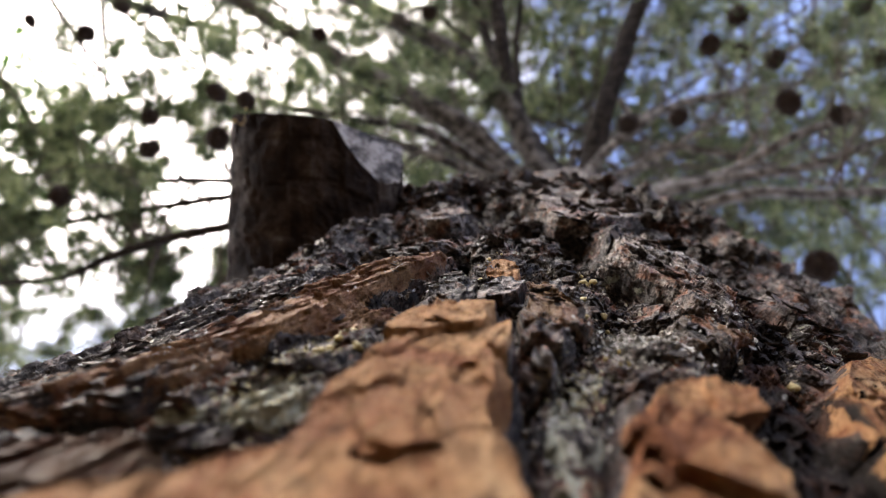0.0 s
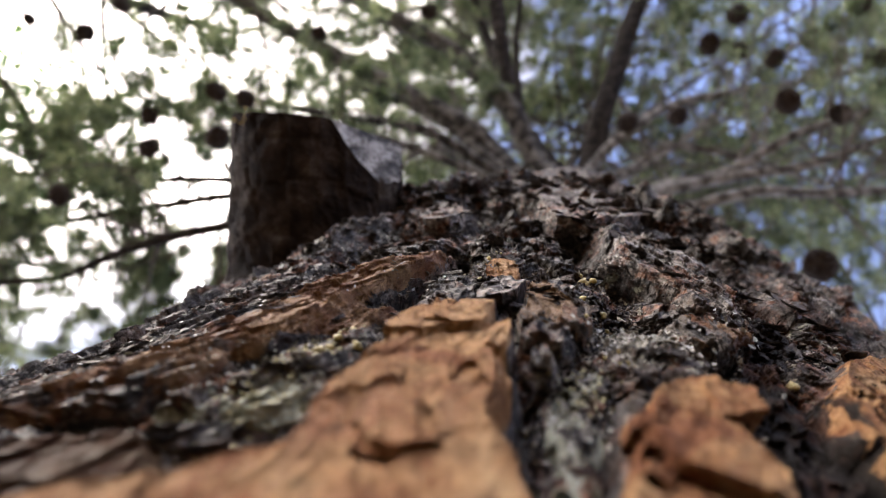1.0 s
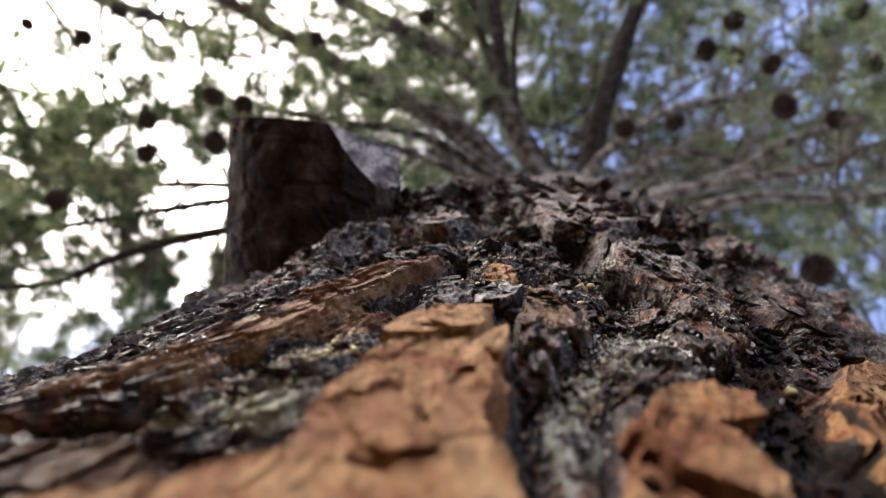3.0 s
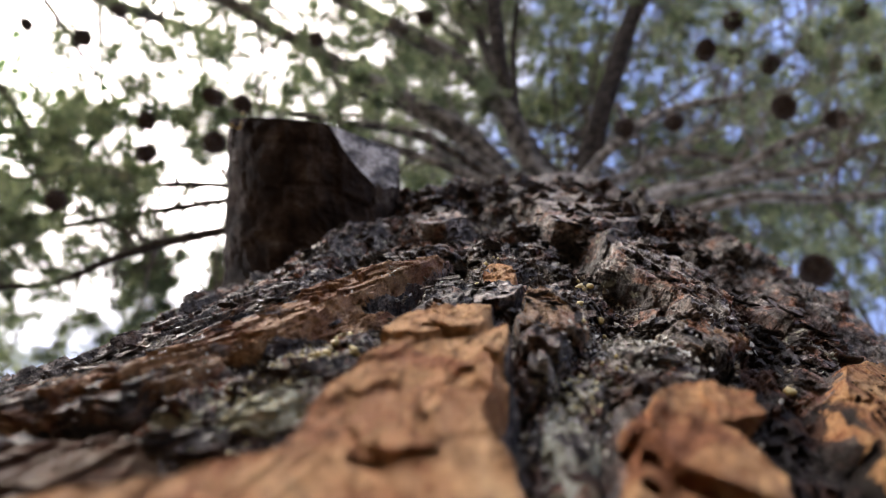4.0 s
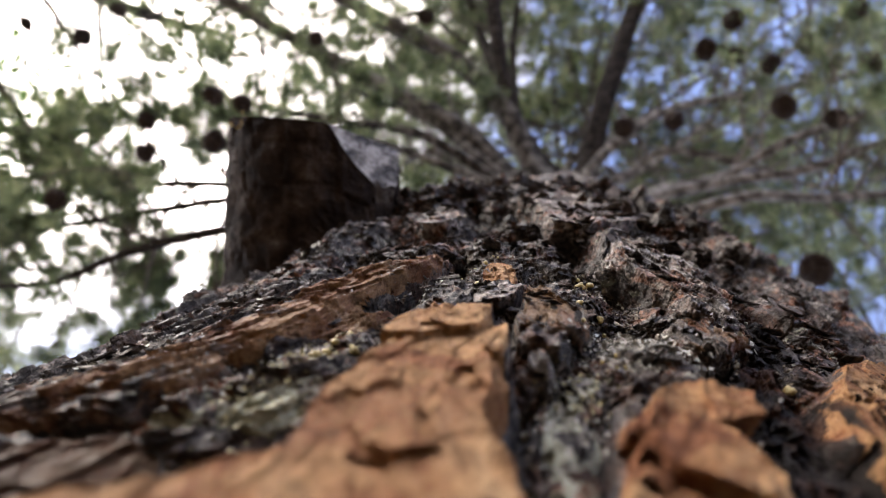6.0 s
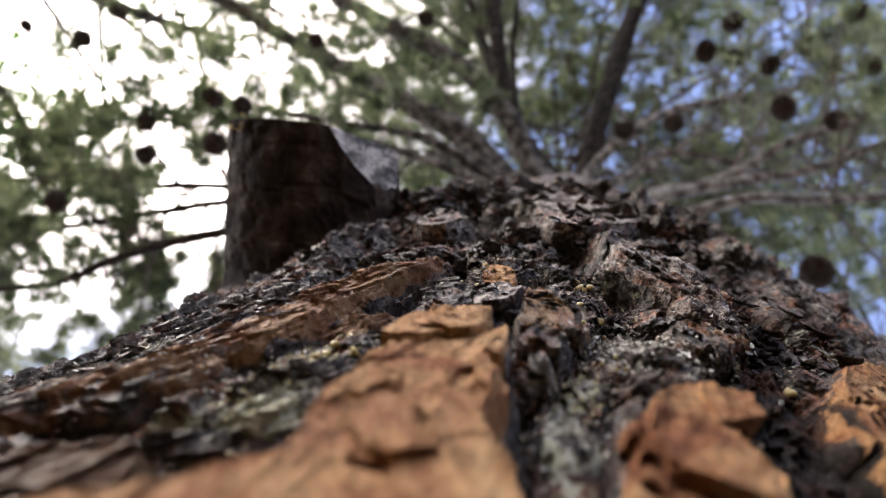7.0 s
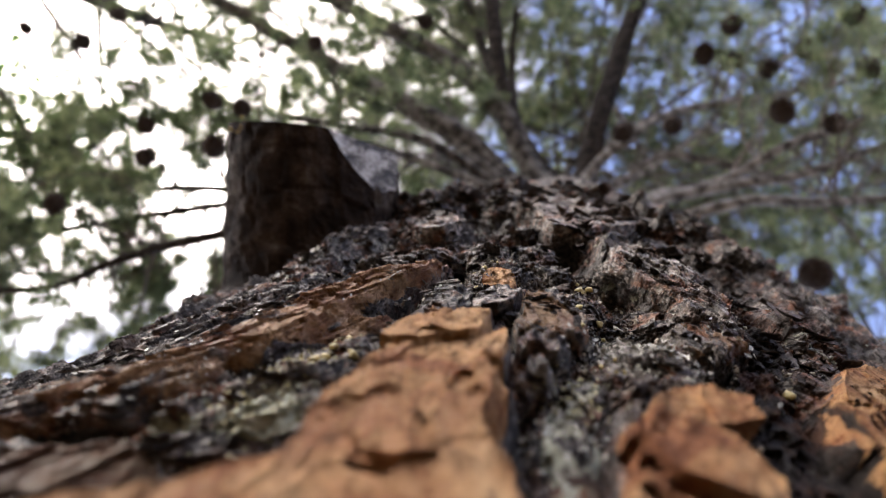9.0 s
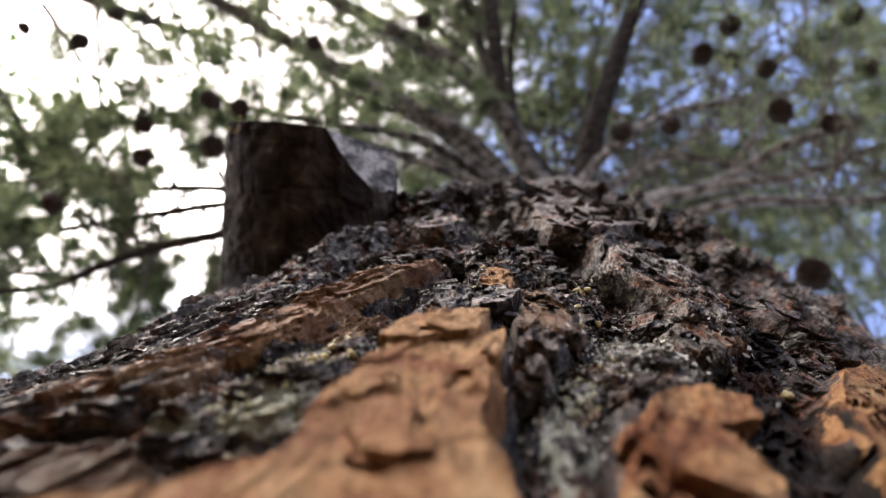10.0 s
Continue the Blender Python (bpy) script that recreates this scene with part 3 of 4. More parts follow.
def build_bark():
    """The front of the trunk: one torn, layered skin, taken apart into its plates and scales."""
    s = [0.030]
    while s[-1] < 0.47:
        s.append(s[-1] + min(max(s[-1] ** 2 / 38, 0.00030), 0.00085))
    s, c = np.array(s), np.linspace(-0.89, 0.63, 960)
    cc, ss = np.meshgrid(c, s)
    uu = cc * spread(ss)
    h, piece = bark(uu, ss)
    h = eased(h, s, uu)
    v = on_trunk(uu, hung(ss, h, uu), h).reshape(-1, 3)
    f = grid_faces(len(s), len(c))
    owner = piece[:-1, :-1].ravel()
    us, sc = uu[:-1, :-1].ravel(), ss[:-1, :-1].ravel()
    near = (sc > 0.085) & (sc < 0.30) & (us > -0.080) & (us < 0.060)
    owner = np.where((owner < 0) & ~near, -70000, owner)
    sizes = dict(zip(*np.unique(owner, return_counts=True)))
    small = [k for k, n in sizes.items() if k < 0 and n < 250]
    owner = np.where(np.isin(owner, small), -70000, owner)
    order = np.argsort(owner, kind="stable")
    names, starts = np.unique(owner[order], return_index=True)
    for k, faces in zip(names, np.split(f[order], starts[1:])):
        used, index = np.unique(faces, return_inverse=True)
        body, index = v[used], index.reshape(-1, 4)
        if k == -70000:
            tagged(part("bark_crust", mesh_of("bark_crust", body, index, BARK_OLD), trunk, "furrowed grey and black bark crusted with lichen"), kind="stuff")
        elif k < 0:
            part("bark_scale", mesh_of("bark_scale", body, index, BARK_OLD), trunk)
        else:
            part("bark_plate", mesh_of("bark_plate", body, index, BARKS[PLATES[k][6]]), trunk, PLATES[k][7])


build_bark()


def joined(pieces):
    vs, fs, k = [], [], 0
    for v, f in pieces:
        vs.append(np.array([tuple(x) for x in v]))
        fs.append(f + k)
        k += len(v)
    return np.concatenate(vs), np.concatenate(fs)


# ---- lifted scales of bark ----
def flake_form(seed, n=14):
    """A thin curled scale, about 1 long and 0.6 wide, with a torn outline and some thickness."""
    r = random.Random(seed)
    top, mid, low = [], [], []
    curl, twist = r.uniform(0.02, 0.22), r.uniform(-0.15, 0.15)
    for k in range(n):
        t = 2 * math.pi * (k + r.uniform(-0.3, 0.3)) / n
        q = r.uniform(0.55, 1.15)
        x, y = 0.32 * q * math.cos(t), 0.5 * q * math.sin(t)
        h = curl * (y * y * 2.0 + 0.6 * x * x) + twist * x * y * 2
        top.append((x, y, h + 0.018))
        low.append((x * 0.94, y * 0.94, h - 0.018))
        mid.append((x * 0.5, y * 0.5, curl * (y * y * 0.5) * 0.9 + 0.02 + r.uniform(-0.015, 0.015)))
    v = top + mid + low + [(0, 0, 0.018), (0, 0, -0.025)]
    f = []
    for k in range(n):
        j = (k + 1) % n
        f += [(k, j, n + j), (k, n + j, n + k), (n + k, n + j, 3 * n), (2 * n + k, j, k), (2 * n + k, 2 * n + j, j), (2 * n + j, 2 * n + k, 3 * n + 1)]
    return np.array(v), np.array(f)


def flake_pose(u, s, lift, r, size, tip=11):
    """Lies on the bark, its length upwards, its lower end slightly off the trunk."""
    at = Vector([float(c) for c in on_trunk(np.array(u), hung(np.array(s), lift, u), np.array(lift))])
    lean = Matrix.Rotation(radians(r.gauss(-6, tip)), 4, "X") @ Matrix.Rotation(radians(r.gauss(0, tip)), 4, "Y") @ Matrix.Rotation(radians(r.gauss(0, 22)), 4, "Z")
    return (Matrix.Translation(at) @ Matrix.Rotation(u / RT, 4, "Z") @ Matrix.Rotation(math.pi / 2, 4, "X") @ lean
            @ Matrix.Diagonal((size * r.uniform(0.8, 1.4), size * r.uniform(0.8, 1.5), size * r.uniform(0.8, 1.2), 1)))


def build_flakes():
    r = random.Random(77)
    forms = [flake_form(k) for k in range(16)]
    shared = [mesh_of("bark_flake", v, f, FLAKE) for v, f in forms]
    us = np.array([r.uniform(-0.098, 0.08) for _ in range(5200)])
    ss = np.array([0.078 + 0.36 * r.random() ** 0.9 for _ in range(5200)])
    h, piece = bark(us, ss)
    rest, near, made = [], 0, 0
    for u, s, lift, owner in zip(us, ss, h, piece):
        bare = owner >= 0 and PLATES[owner][6] in ("FRESH", "RIDGE")
        if bare or lift < -0.0085 or made >= 1100 or (u > 0.034 and s < 0.13):
            continue
        made += 1
        k = r.randrange(16)
        size = r.uniform(0.0020, 0.0065) * (0.40 + 1.25 * min(s, 0.3) / 0.3)
        m = flake_pose(u, s, lift + r.uniform(0.0, 0.0006), r, size)
        if 0.09 < s < 0.19 and -0.06 < u < 0.045 and near < 290:
            near += 1
            part("bark_flake", shared[k], trunk).matrix_basis = m
        else:
            mm = np.array(m)
            rest.append((forms[k][0] @ mm[:3, :3].T + mm[:3, 3], forms[k][1]))
    tagged(part("loose_bark", mesh_of("loose_bark", *joined(rest), FLAKE_JOINED), trunk, "small loose bark scales"), kind="stuff")
    # crumbs in the furrows
    shard = np.array([(0.5, 0, 0), (0, 0.6, 0), (-0.5, 0.1, 0), (0.1, -0.6, 0), (0, 0, 0.3), (0, 0, -0.3)])
    sides = np.array([(0, 1, 4), (1, 2, 4), (2, 3, 4), (3, 0, 4), (1, 0, 5), (2, 1, 5), (3, 2, 5), (0, 3, 5)])
    g = np.random.default_rng(12)
    cu, cs = g.uniform(-0.085, 0.06, 26000), 0.04 + 0.14 * g.random(26000) ** 1.1
    ch, piece = bark(cu, cs)
    keep = (piece < 0) & (ch < -0.0035) & (g.random(26000) < 0.6)
    cu, cs, ch = cu[keep], cs[keep], ch[keep]
    n = len(cu)
    turn, _ = np.linalg.qr(g.normal(0, 1, (n, 3, 3)))
    size = g.uniform(0.0004, 0.0015, n) * (0.8 + 2.0 * cs)
    body = (shard[None] * g.uniform(0.5, 1.3, (n, 6, 1))) @ turn * size[:, None, None] + on_trunk(cu, hung(cs, ch, cu), ch + 0.0002)[:, None, :]
    tagged(part("bark_crumb", mesh_of("bark_crumb", body.reshape(-1, 3), (sides[None] + 6 * np.arange(n)[:, None, None]).reshape(-1, 3), CRUMB), trunk, "crumbs of bark and pale lichen"), kind="stuff")


build_flakes()


def lichen_patch(u0, s0, su, ss, count, size, mat, label, seed):
    """A crust of small lifted scales gathered round one spot of the bark."""
    r = random.Random(seed)
    forms, out = [flake_form(k, 8) for k in range(40, 48)], []
    us, sv = np.array([r.gauss(u0, su) / 1000 for _ in range(count)]), np.array([r.gauss(s0, ss) / 1000 for _ in range(count)])
    h, piece = bark(us, sv)
    for u, s, lift, owner in zip(us, sv, h, piece):
        if owner >= 0 and PLATES[owner][6] == "FRESH":
            continue
        m = np.array(flake_pose(u, s, lift + r.uniform(0.0, 0.0006), r, size / 1000 * r.uniform(0.35, 1.0), 26))
        v, f = r.choice(forms)
        out.append((v @ m[:3, :3].T + m[:3, 3], f))
    tagged(part("lichen", mesh_of("lichen", *joined(out), mat), trunk, label), kind="stuff")


for k, (u0, s0, su, ss, count, size, mat) in enumerate(((10, 100, 3.5, 7, 260, 1.5, LICHEN), (17, 99, 4.0, 6, 220, 1.7, LICHEN), (3, 66, 2.4, 9, 160, 1.0, LICHEN), (3.5, 78, 2.4, 6, 120, 1.0, YELLOW_LICHEN),
                                                        (-32, 82, 2.6, 6, 150, 1.0, YELLOW_LICHEN), (-38, 76, 4.0, 5, 120, 1.0, LICHEN), (-33, 66, 4, 5, 150, 1.0, YELLOW_LICHEN), (-42, 70, 4, 4, 80, 1.0, LICHEN),
                                                        (-16, 160, 4, 8, 40, 2.0, LICHEN), (-70, 92, 5, 8, 160, 1.8, LICHEN), (32, 128, 4, 10, 60, 1.8, LICHEN), (-92, 200, 8, 30, 80, 3.4, LICHEN), (-31, 130, 3, 8, 90, 1.6, LICHEN))):
    lichen_patch(u0, s0, su, ss, count, size, mat, "yellow-grey lichen crust" if mat is YELLOW_LICHEN else "pale grey lichen crust", 60 + k)


def resin_streak():
    """A dried white run of resin along the narrow ridge."""
    r = random.Random(3)
    forms, out = [flake_form(k, 8) for k in range(30, 36)], []
    sv = np.array([r.choice((r.uniform(79, 93), r.uniform(98, 117))) for _ in range(420)])
    us = np.interp(sv, (78, 81, 92, 98, 106, 117), (-54.5, -54.5, -53.5, -54.5, -53.2, -53.2)) + np.array([r.gauss(0, 0.45) for _ in sv])
    lifts = bark_height(us / 1000, sv / 1000)
    for u, s, lift in zip(us, sv, lifts):
        m = np.array(flake_pose(u / 1000, s / 1000, lift + r.uniform(0, 0.0003), r, r.uniform(0.0005, 0.0012), 8))
        v, f = r.choice(forms)
        out.append((v @ m[:3, :3].T + m[:3, 3], f))
    part("resin_streak", mesh_of("resin_streak", *joined(out), STREAK), trunk, "white streak of dried resin")


resin_streak()


# ---- the cut branch ----
def build_stub():
    a, b = Vector((-0.108, -0.120, 1.605)), Vector((-0.1215, -0.300, 1.632))
    way = (b - a).normalized()
    side = way.cross(Vector((0, 0, 1))).normalized()
    up = side.cross(way)
    n, m = 90, 120
    p, t = np.meshgrid(np.linspace(0, 1, n), np.arange(m) / m * 2 * math.pi, indexing="ij")
    r = 0.0415 + 0.012 * smooth(0.5 - p, 0, 0.5)
    e1, r1, x1, y1 = cells(t * 2.2, p * 9, 71)
    r = r + 0.0016 * (r1 - 0.5) - 0.0008 * (1 - smooth(e1, 0, 0.15)) + 0.0007 * layered(t * 7, p * 22, 73, 3) + 0.0010 * perlin(t * 1.2, p * 3, 74)
    v = (np.array(a) + p[..., None] * np.array(b - a) + (r * np.cos(t))[..., None] * np.array(side) + (r * np.sin(t))[..., None] * np.array(up))
    bm = bmesh.new()
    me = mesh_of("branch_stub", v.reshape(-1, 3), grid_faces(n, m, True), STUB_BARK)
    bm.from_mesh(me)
    me.materials.append(SHADED_SAWN)
    me.materials.append(LIT_WORN)
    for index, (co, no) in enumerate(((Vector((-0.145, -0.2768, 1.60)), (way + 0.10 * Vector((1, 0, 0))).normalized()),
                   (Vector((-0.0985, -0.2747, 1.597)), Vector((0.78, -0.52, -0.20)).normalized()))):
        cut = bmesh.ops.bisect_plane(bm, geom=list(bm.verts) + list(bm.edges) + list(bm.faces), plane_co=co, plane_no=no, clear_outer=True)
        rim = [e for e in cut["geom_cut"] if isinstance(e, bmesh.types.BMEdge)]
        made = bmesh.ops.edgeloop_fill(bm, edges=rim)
        # end cut takes the shaded colour, side cut the lit one
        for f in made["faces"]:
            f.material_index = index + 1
    bm.to_mesh(me)
    bm.free()
    return part("branch_stub", me, tree, "short sawn-off dead branch, dark bark, grey cut wood")


stub = build_stub()


def stub_lichen():
    """Orange-yellow lichen on the rim of the cut."""
    r, out = random.Random(9), []
    for k in range(26):
        v, f = flake_form(50 + k % 5)
        c = np.array((-0.1405 + r.gauss(0, 0.0035), -0.2735 + r.gauss(0, 0.0025), 1.5945 + r.uniform(-0.0008, 0.0012)))
        m = np.array((Matrix.Rotation(r.uniform(-0.5, 0.5), 4, "X") @ Matrix.Rotation(r.uniform(0, 6), 4, "Z")).to_3x3()) * r.uniform(0.0015, 0.0045)
        out.append((v @ m.T + c, f))
    tagged(part("lichen", mesh_of("lichen", *joined(out), RESIN), stub, "orange-yellow lichen"), kind="stuff")


stub_lichen()


# ---- resin ----
def resin_bead(u, s, size, seed):
    bm = bmesh.new()
    bmesh.ops.create_icosphere(bm, subdivisions=2, radius=size)
    for x in bm.verts:
        x.co *= 1 + 0.6 * noise.noise(x.co * (0.9 / size) + Vector((seed, 0, 0))) + 0.25 * noise.noise(x.co * (2.6 / size) + Vector((seed, 4, 0)))
    me = bpy.data.meshes.new("resin_bead")
    bm.to_mesh(me)
    bm.free()
    me.materials.append(RESIN)
    for f in me.polygons:
        f.use_smooth = True
    lift = float(bark_height(u, s)[0]) + 0.4 * size
    ob = part("resin_bead", me, trunk, "yellow bead of dried resin")
    ob.location = Vector([float(c) for c in on_trunk(np.array(u), hung(np.array(s), lift), np.array(lift))])


rng = random.Random(5)
for u0, s0, su, ss_, count, size in ((-30, 88, 1.8, 4, 5, 0.95), (-32, 82, 2.2, 5, 6, 0.75), (5.5, 150, 1.2, 4, 6, 1.5), (8.5, 91, 0.8, 1.5, 4, 0.9),
                                     (7, 118, 2, 4, 5, 1.0), (38.6, 104, 0.3, 0.5, 1, 1.6), (-18, 155, 1.5, 3, 4, 0.9), (-19, 136, 1.0, 2, 2, 0.9)):
    for _ in range(count):
        resin_bead((u0 + rng.gauss(0, su)) / 1000, (s0 + rng.gauss(0, ss_)) / 1000, size * rng.uniform(0.35, 0.85) / 1000, rng.random() * 50)


# ---- limbs, twigs and needles ----
def tube(points, r0, r1, sides=8, rough=0.0, seed=0):
    """A tapering tube through the points, smoothed; returns vertices, faces and the centre line."""
    pts = [Vector(p) for p in points]
    line = []
    for i in range(len(pts) - 1):
        a, b, c, d = pts[max(i - 1, 0)], pts[i], pts[i + 1], pts[min(i + 2, len(pts) - 1)]
        k = max(2, int((c - b).length / 0.09)) if sides > 5 else 1
        for j in range(k):
            t = j / k
            line.append(0.5 * (2 * b + (c - a) * t + (2 * a - 5 * b + 4 * c - d) * t * t + (3 * b - a - 3 * c + d) * t ** 3))
    line.append(pts[-1])
    verts, n = [], len(line)
    for i, p in enumerate(line):
        d = (line[min(i + 1, n - 1)] - line[max(i - 1, 0)]).normalized()
        x = d.cross(Vector((0.3, 0.2, 1))).normalized()
        y = d.cross(x)
        for j in range(sides):
            t = 2 * math.pi * j / sides
            r = (r0 + (r1 - r0) * i / (n - 1)) * (1 + rough * noise.noise(Vector((p.x * 9 + seed, p.y * 9 + j, p.z * 9))))
            verts.append(p + x * (r * math.cos(t)) + y * (r * math.sin(t)))
    return verts, grid_faces(n, sides, True), line


TUFTS = []


def branch_out(line, rng, reach, bare, tufts, spread=1.0):
    """Side twigs of a limb: mesh pieces, and the places of needle tufts along them."""
    out = []
    n = len(line)
    count = int((n - 1) * (1 - bare) * 0.9)
    for k in range(count):
        i = int(n * bare + (n * (1 - bare) - 1) * (k + rng.random()) / count)
        p = line[min(i, n - 1)]
        d = (line[min(i + 1, n - 1)] - line[max(i - 1, 0)]).normalized()
        sgn = rng.choice((-1, 1))
        out_way = (d * rng.uniform(0.3, 1.0) + d.cross(Vector((0, 0, 1))) * sgn * rng.uniform(0.5, 1.1) + Vector((0, 0, rng.uniform(-0.25, 0.55)))).normalized()
        length = reach * rng.uniform(0.45, 1.1)
        q, pts = p.copy(), [p.copy()]
        for _ in range(4):
            out_way = (out_way + Vector((rng.gauss(0, 0.16), rng.gauss(0, 0.16), rng.gauss(0, 0.12)))).normalized()
            q = q + out_way * length / 4
            pts.append(q.copy())
        out.append(tube(pts, 0.0075, 0.003, 5)[:2])
        for j in (2, 4):
            for _ in range(2):
                w = (out_way + Vector((rng.gauss(0, 0.7), rng.gauss(0, 0.7), rng.gauss(0, 0.5)))).normalized()
                e = pts[j] + w * rng.uniform(0.1, 0.32)
                out.append(tube([pts[j], (pts[j] + e) / 2 + Vector((0, 0, 0.01)), e], 0.0035, 0.002, 3)[:2])
                for _ in range(tufts):
                    TUFTS.append((pts[j].lerp(e, rng.uniform(0.6, 1.05)), w))
    return out


limb_rng = random.Random(11)


def limb(points, r0, r1, reach=0.75, bare=0.5, tufts=3, owner=None, mat=None):
    seed = limb_rng.random() * 90
    v, f, line = tube(points, r0, r1, 10, 0.25, seed)
    # limbs reaching right take the paler, lit tone
    ob = part("limb", mesh_of("limb", *joined([(v, f)]), mat or (LIMB_LIT if points[-1][0] > 0.5 else LIMB_MID), True), owner or tree)
    twigs = branch_out(line, limb_rng, reach, bare, tufts)
    if twigs:
        tagged(part("twig_spray", mesh_of("twig_spray", *joined(twigs), TWIG_BARK, True), ob), kind="stuff")
    return ob


limb([(0.05, -0.10, 4.35), (-0.23, -0.20, 4.60), (-0.49, -0.40, 4.80), (-0.94, -0.60, 5.10), (-1.56, -0.86, 5.50), (-2.38, -1.23, 5.90), (-3.39, -1.66, 6.30)], 0.054, 0.044)
limb([(0.05, -0.11, 4.65), (-0.13, -0.25, 4.90), (-0.34, -0.57, 5.20), (-0.70, -0.87, 5.50), (-1.14, -1.09, 5.80), (-1.59, -1.31, 6.10), (-2.47, -1.73, 6.60)], 0.060, 0.048)
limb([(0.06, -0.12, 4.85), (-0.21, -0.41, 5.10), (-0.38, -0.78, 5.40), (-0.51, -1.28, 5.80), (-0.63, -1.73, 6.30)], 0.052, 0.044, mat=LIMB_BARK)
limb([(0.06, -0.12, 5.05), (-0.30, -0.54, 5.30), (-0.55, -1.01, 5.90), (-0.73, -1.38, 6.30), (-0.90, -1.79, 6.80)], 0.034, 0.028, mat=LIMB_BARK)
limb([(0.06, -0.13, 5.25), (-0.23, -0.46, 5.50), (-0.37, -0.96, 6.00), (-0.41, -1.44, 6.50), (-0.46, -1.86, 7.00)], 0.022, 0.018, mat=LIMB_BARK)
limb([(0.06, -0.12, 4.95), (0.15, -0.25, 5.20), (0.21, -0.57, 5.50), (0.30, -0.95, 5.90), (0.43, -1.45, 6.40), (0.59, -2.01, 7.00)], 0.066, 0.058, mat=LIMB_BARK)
limb([(0.04, -0.10, 4.05), (-0.25, -0.18, 4.30), (-0.48, -0.30, 4.40), (-0.72, -0.38, 4.50), (-1.12, -0.41, 4.70), (-1.73, -0.48, 5.00)], 0.028, 0.016)
limb([(0.03, -0.08, 3.45), (0.33, -0.05, 3.70), (0.47, -0.14, 3.80), (0.69, -0.21, 3.90), (0.99, -0.22, 4.10), (1.30, -0.25, 4.30), (1.72, -0.28, 4.50)], 0.026, 0.014)
limb([(0.04, -0.09, 3.65), (0.38, -0.19, 3.90), (0.67, -0.26, 4.10), (1.00, -0.33, 4.30), (1.40, -0.48, 4.60), (1.83, -0.59, 4.80)], 0.026, 0.014)
limb([(0.05, -0.11, 4.45), (0.19, -0.32, 4.70), (0.32, -0.44, 4.80), (0.56, -0.61, 5.10), (1.02, -0.74, 5.40), (1.74, -0.95, 5.90)], 0.026, 0.014)
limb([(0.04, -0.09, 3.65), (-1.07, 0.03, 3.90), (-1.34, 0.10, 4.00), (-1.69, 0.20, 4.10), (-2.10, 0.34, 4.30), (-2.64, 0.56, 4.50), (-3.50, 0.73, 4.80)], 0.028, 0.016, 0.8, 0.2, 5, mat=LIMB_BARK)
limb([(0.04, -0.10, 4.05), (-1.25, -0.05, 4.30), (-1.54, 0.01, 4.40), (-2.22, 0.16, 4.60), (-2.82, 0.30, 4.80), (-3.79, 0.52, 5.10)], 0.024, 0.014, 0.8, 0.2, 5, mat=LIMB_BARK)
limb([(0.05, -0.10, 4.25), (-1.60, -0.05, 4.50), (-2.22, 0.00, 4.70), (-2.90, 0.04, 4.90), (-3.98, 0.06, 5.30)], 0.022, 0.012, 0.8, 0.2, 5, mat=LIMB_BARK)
limb([(0.04, -0.09, 3.85), (0.47, -0.22, 4.10), (0.67, -0.28, 4.20), (0.95, -0.45, 4.40), (1.23, -0.55, 4.60), (1.67, -0.73, 4.90)], 0.026, 0.016, 0.7, 0.35, 1)
limb([(0.05, -0.11, 4.45), (0.35, -0.27, 4.70), (0.51, -0.38, 4.80), (0.94, -0.34, 4.90), (1.36, -0.26, 5.10), (1.81, -0.38, 5.30)], 0.020, 0.010, 0.7, 0.35, 1)
limb([(0.28, -0.64, 5.30), (0.41, -0.46, 5.20), (0.51, -0.28, 5.10), (0.59, -0.17, 5.00)], 0.014, 0.008, 0.7, 0.35, 1)
limb([(0.05, -0.11, 4.65), (0.43, -0.28, 4.90), (0.76, -0.56, 5.20), (1.06, -0.87, 5.50), (1.48, -1.18, 5.90)], 0.016, 0.010, 0.7, 0.35, 1)
limb([(0.04, -0.09, 3.65), (-0.22, -0.17, 3.90), (-0.48, -0.24, 4.10), (-0.72, -0.29, 4.30), (-1.06, -0.34, 4.60), (-1.45, -0.38, 4.90)], 0.022, 0.012, 0.6, 0.3, 2)
limb([(0.05, -0.10, 4.25), (-0.22, -0.18, 4.50), (-0.45, -0.32, 4.70), (-0.69, -0.45, 4.90), (-0.96, -0.53, 5.10), (-1.40, -0.67, 5.40)], 0.028, 0.016, 0.6, 0.3, 2)
limb([(0.06, -0.12, 4.85), (-0.39, -0.15, 5.10), (-0.76, -0.29, 5.50), (-1.11, -0.15, 5.80), (-1.56, -0.04, 6.10)], 0.020, 0.012, 0.6, 0.2, 7)
limb([(-0.69, -1.04, 6.10), (-1.15, -1.33, 6.50), (-1.48, -1.21, 6.80), (-2.00, -1.10, 7.10)], 0.016, 0.008, 0.6, 0.0, 6)
limb([(-0.53, -0.96, 6.60), (-0.89, -1.43, 7.10), (-1.28, -1.74, 7.50)], 0.016, 0.008, 0.6, 0.0, 6)
limb([(-1.81, 0.24, 4.30), (-2.32, 0.23, 4.60), (-2.98, 0.12, 5.00), (-3.64, 0.04, 5.30)], 0.012, 0.007, 0.6, 0.0, 6)

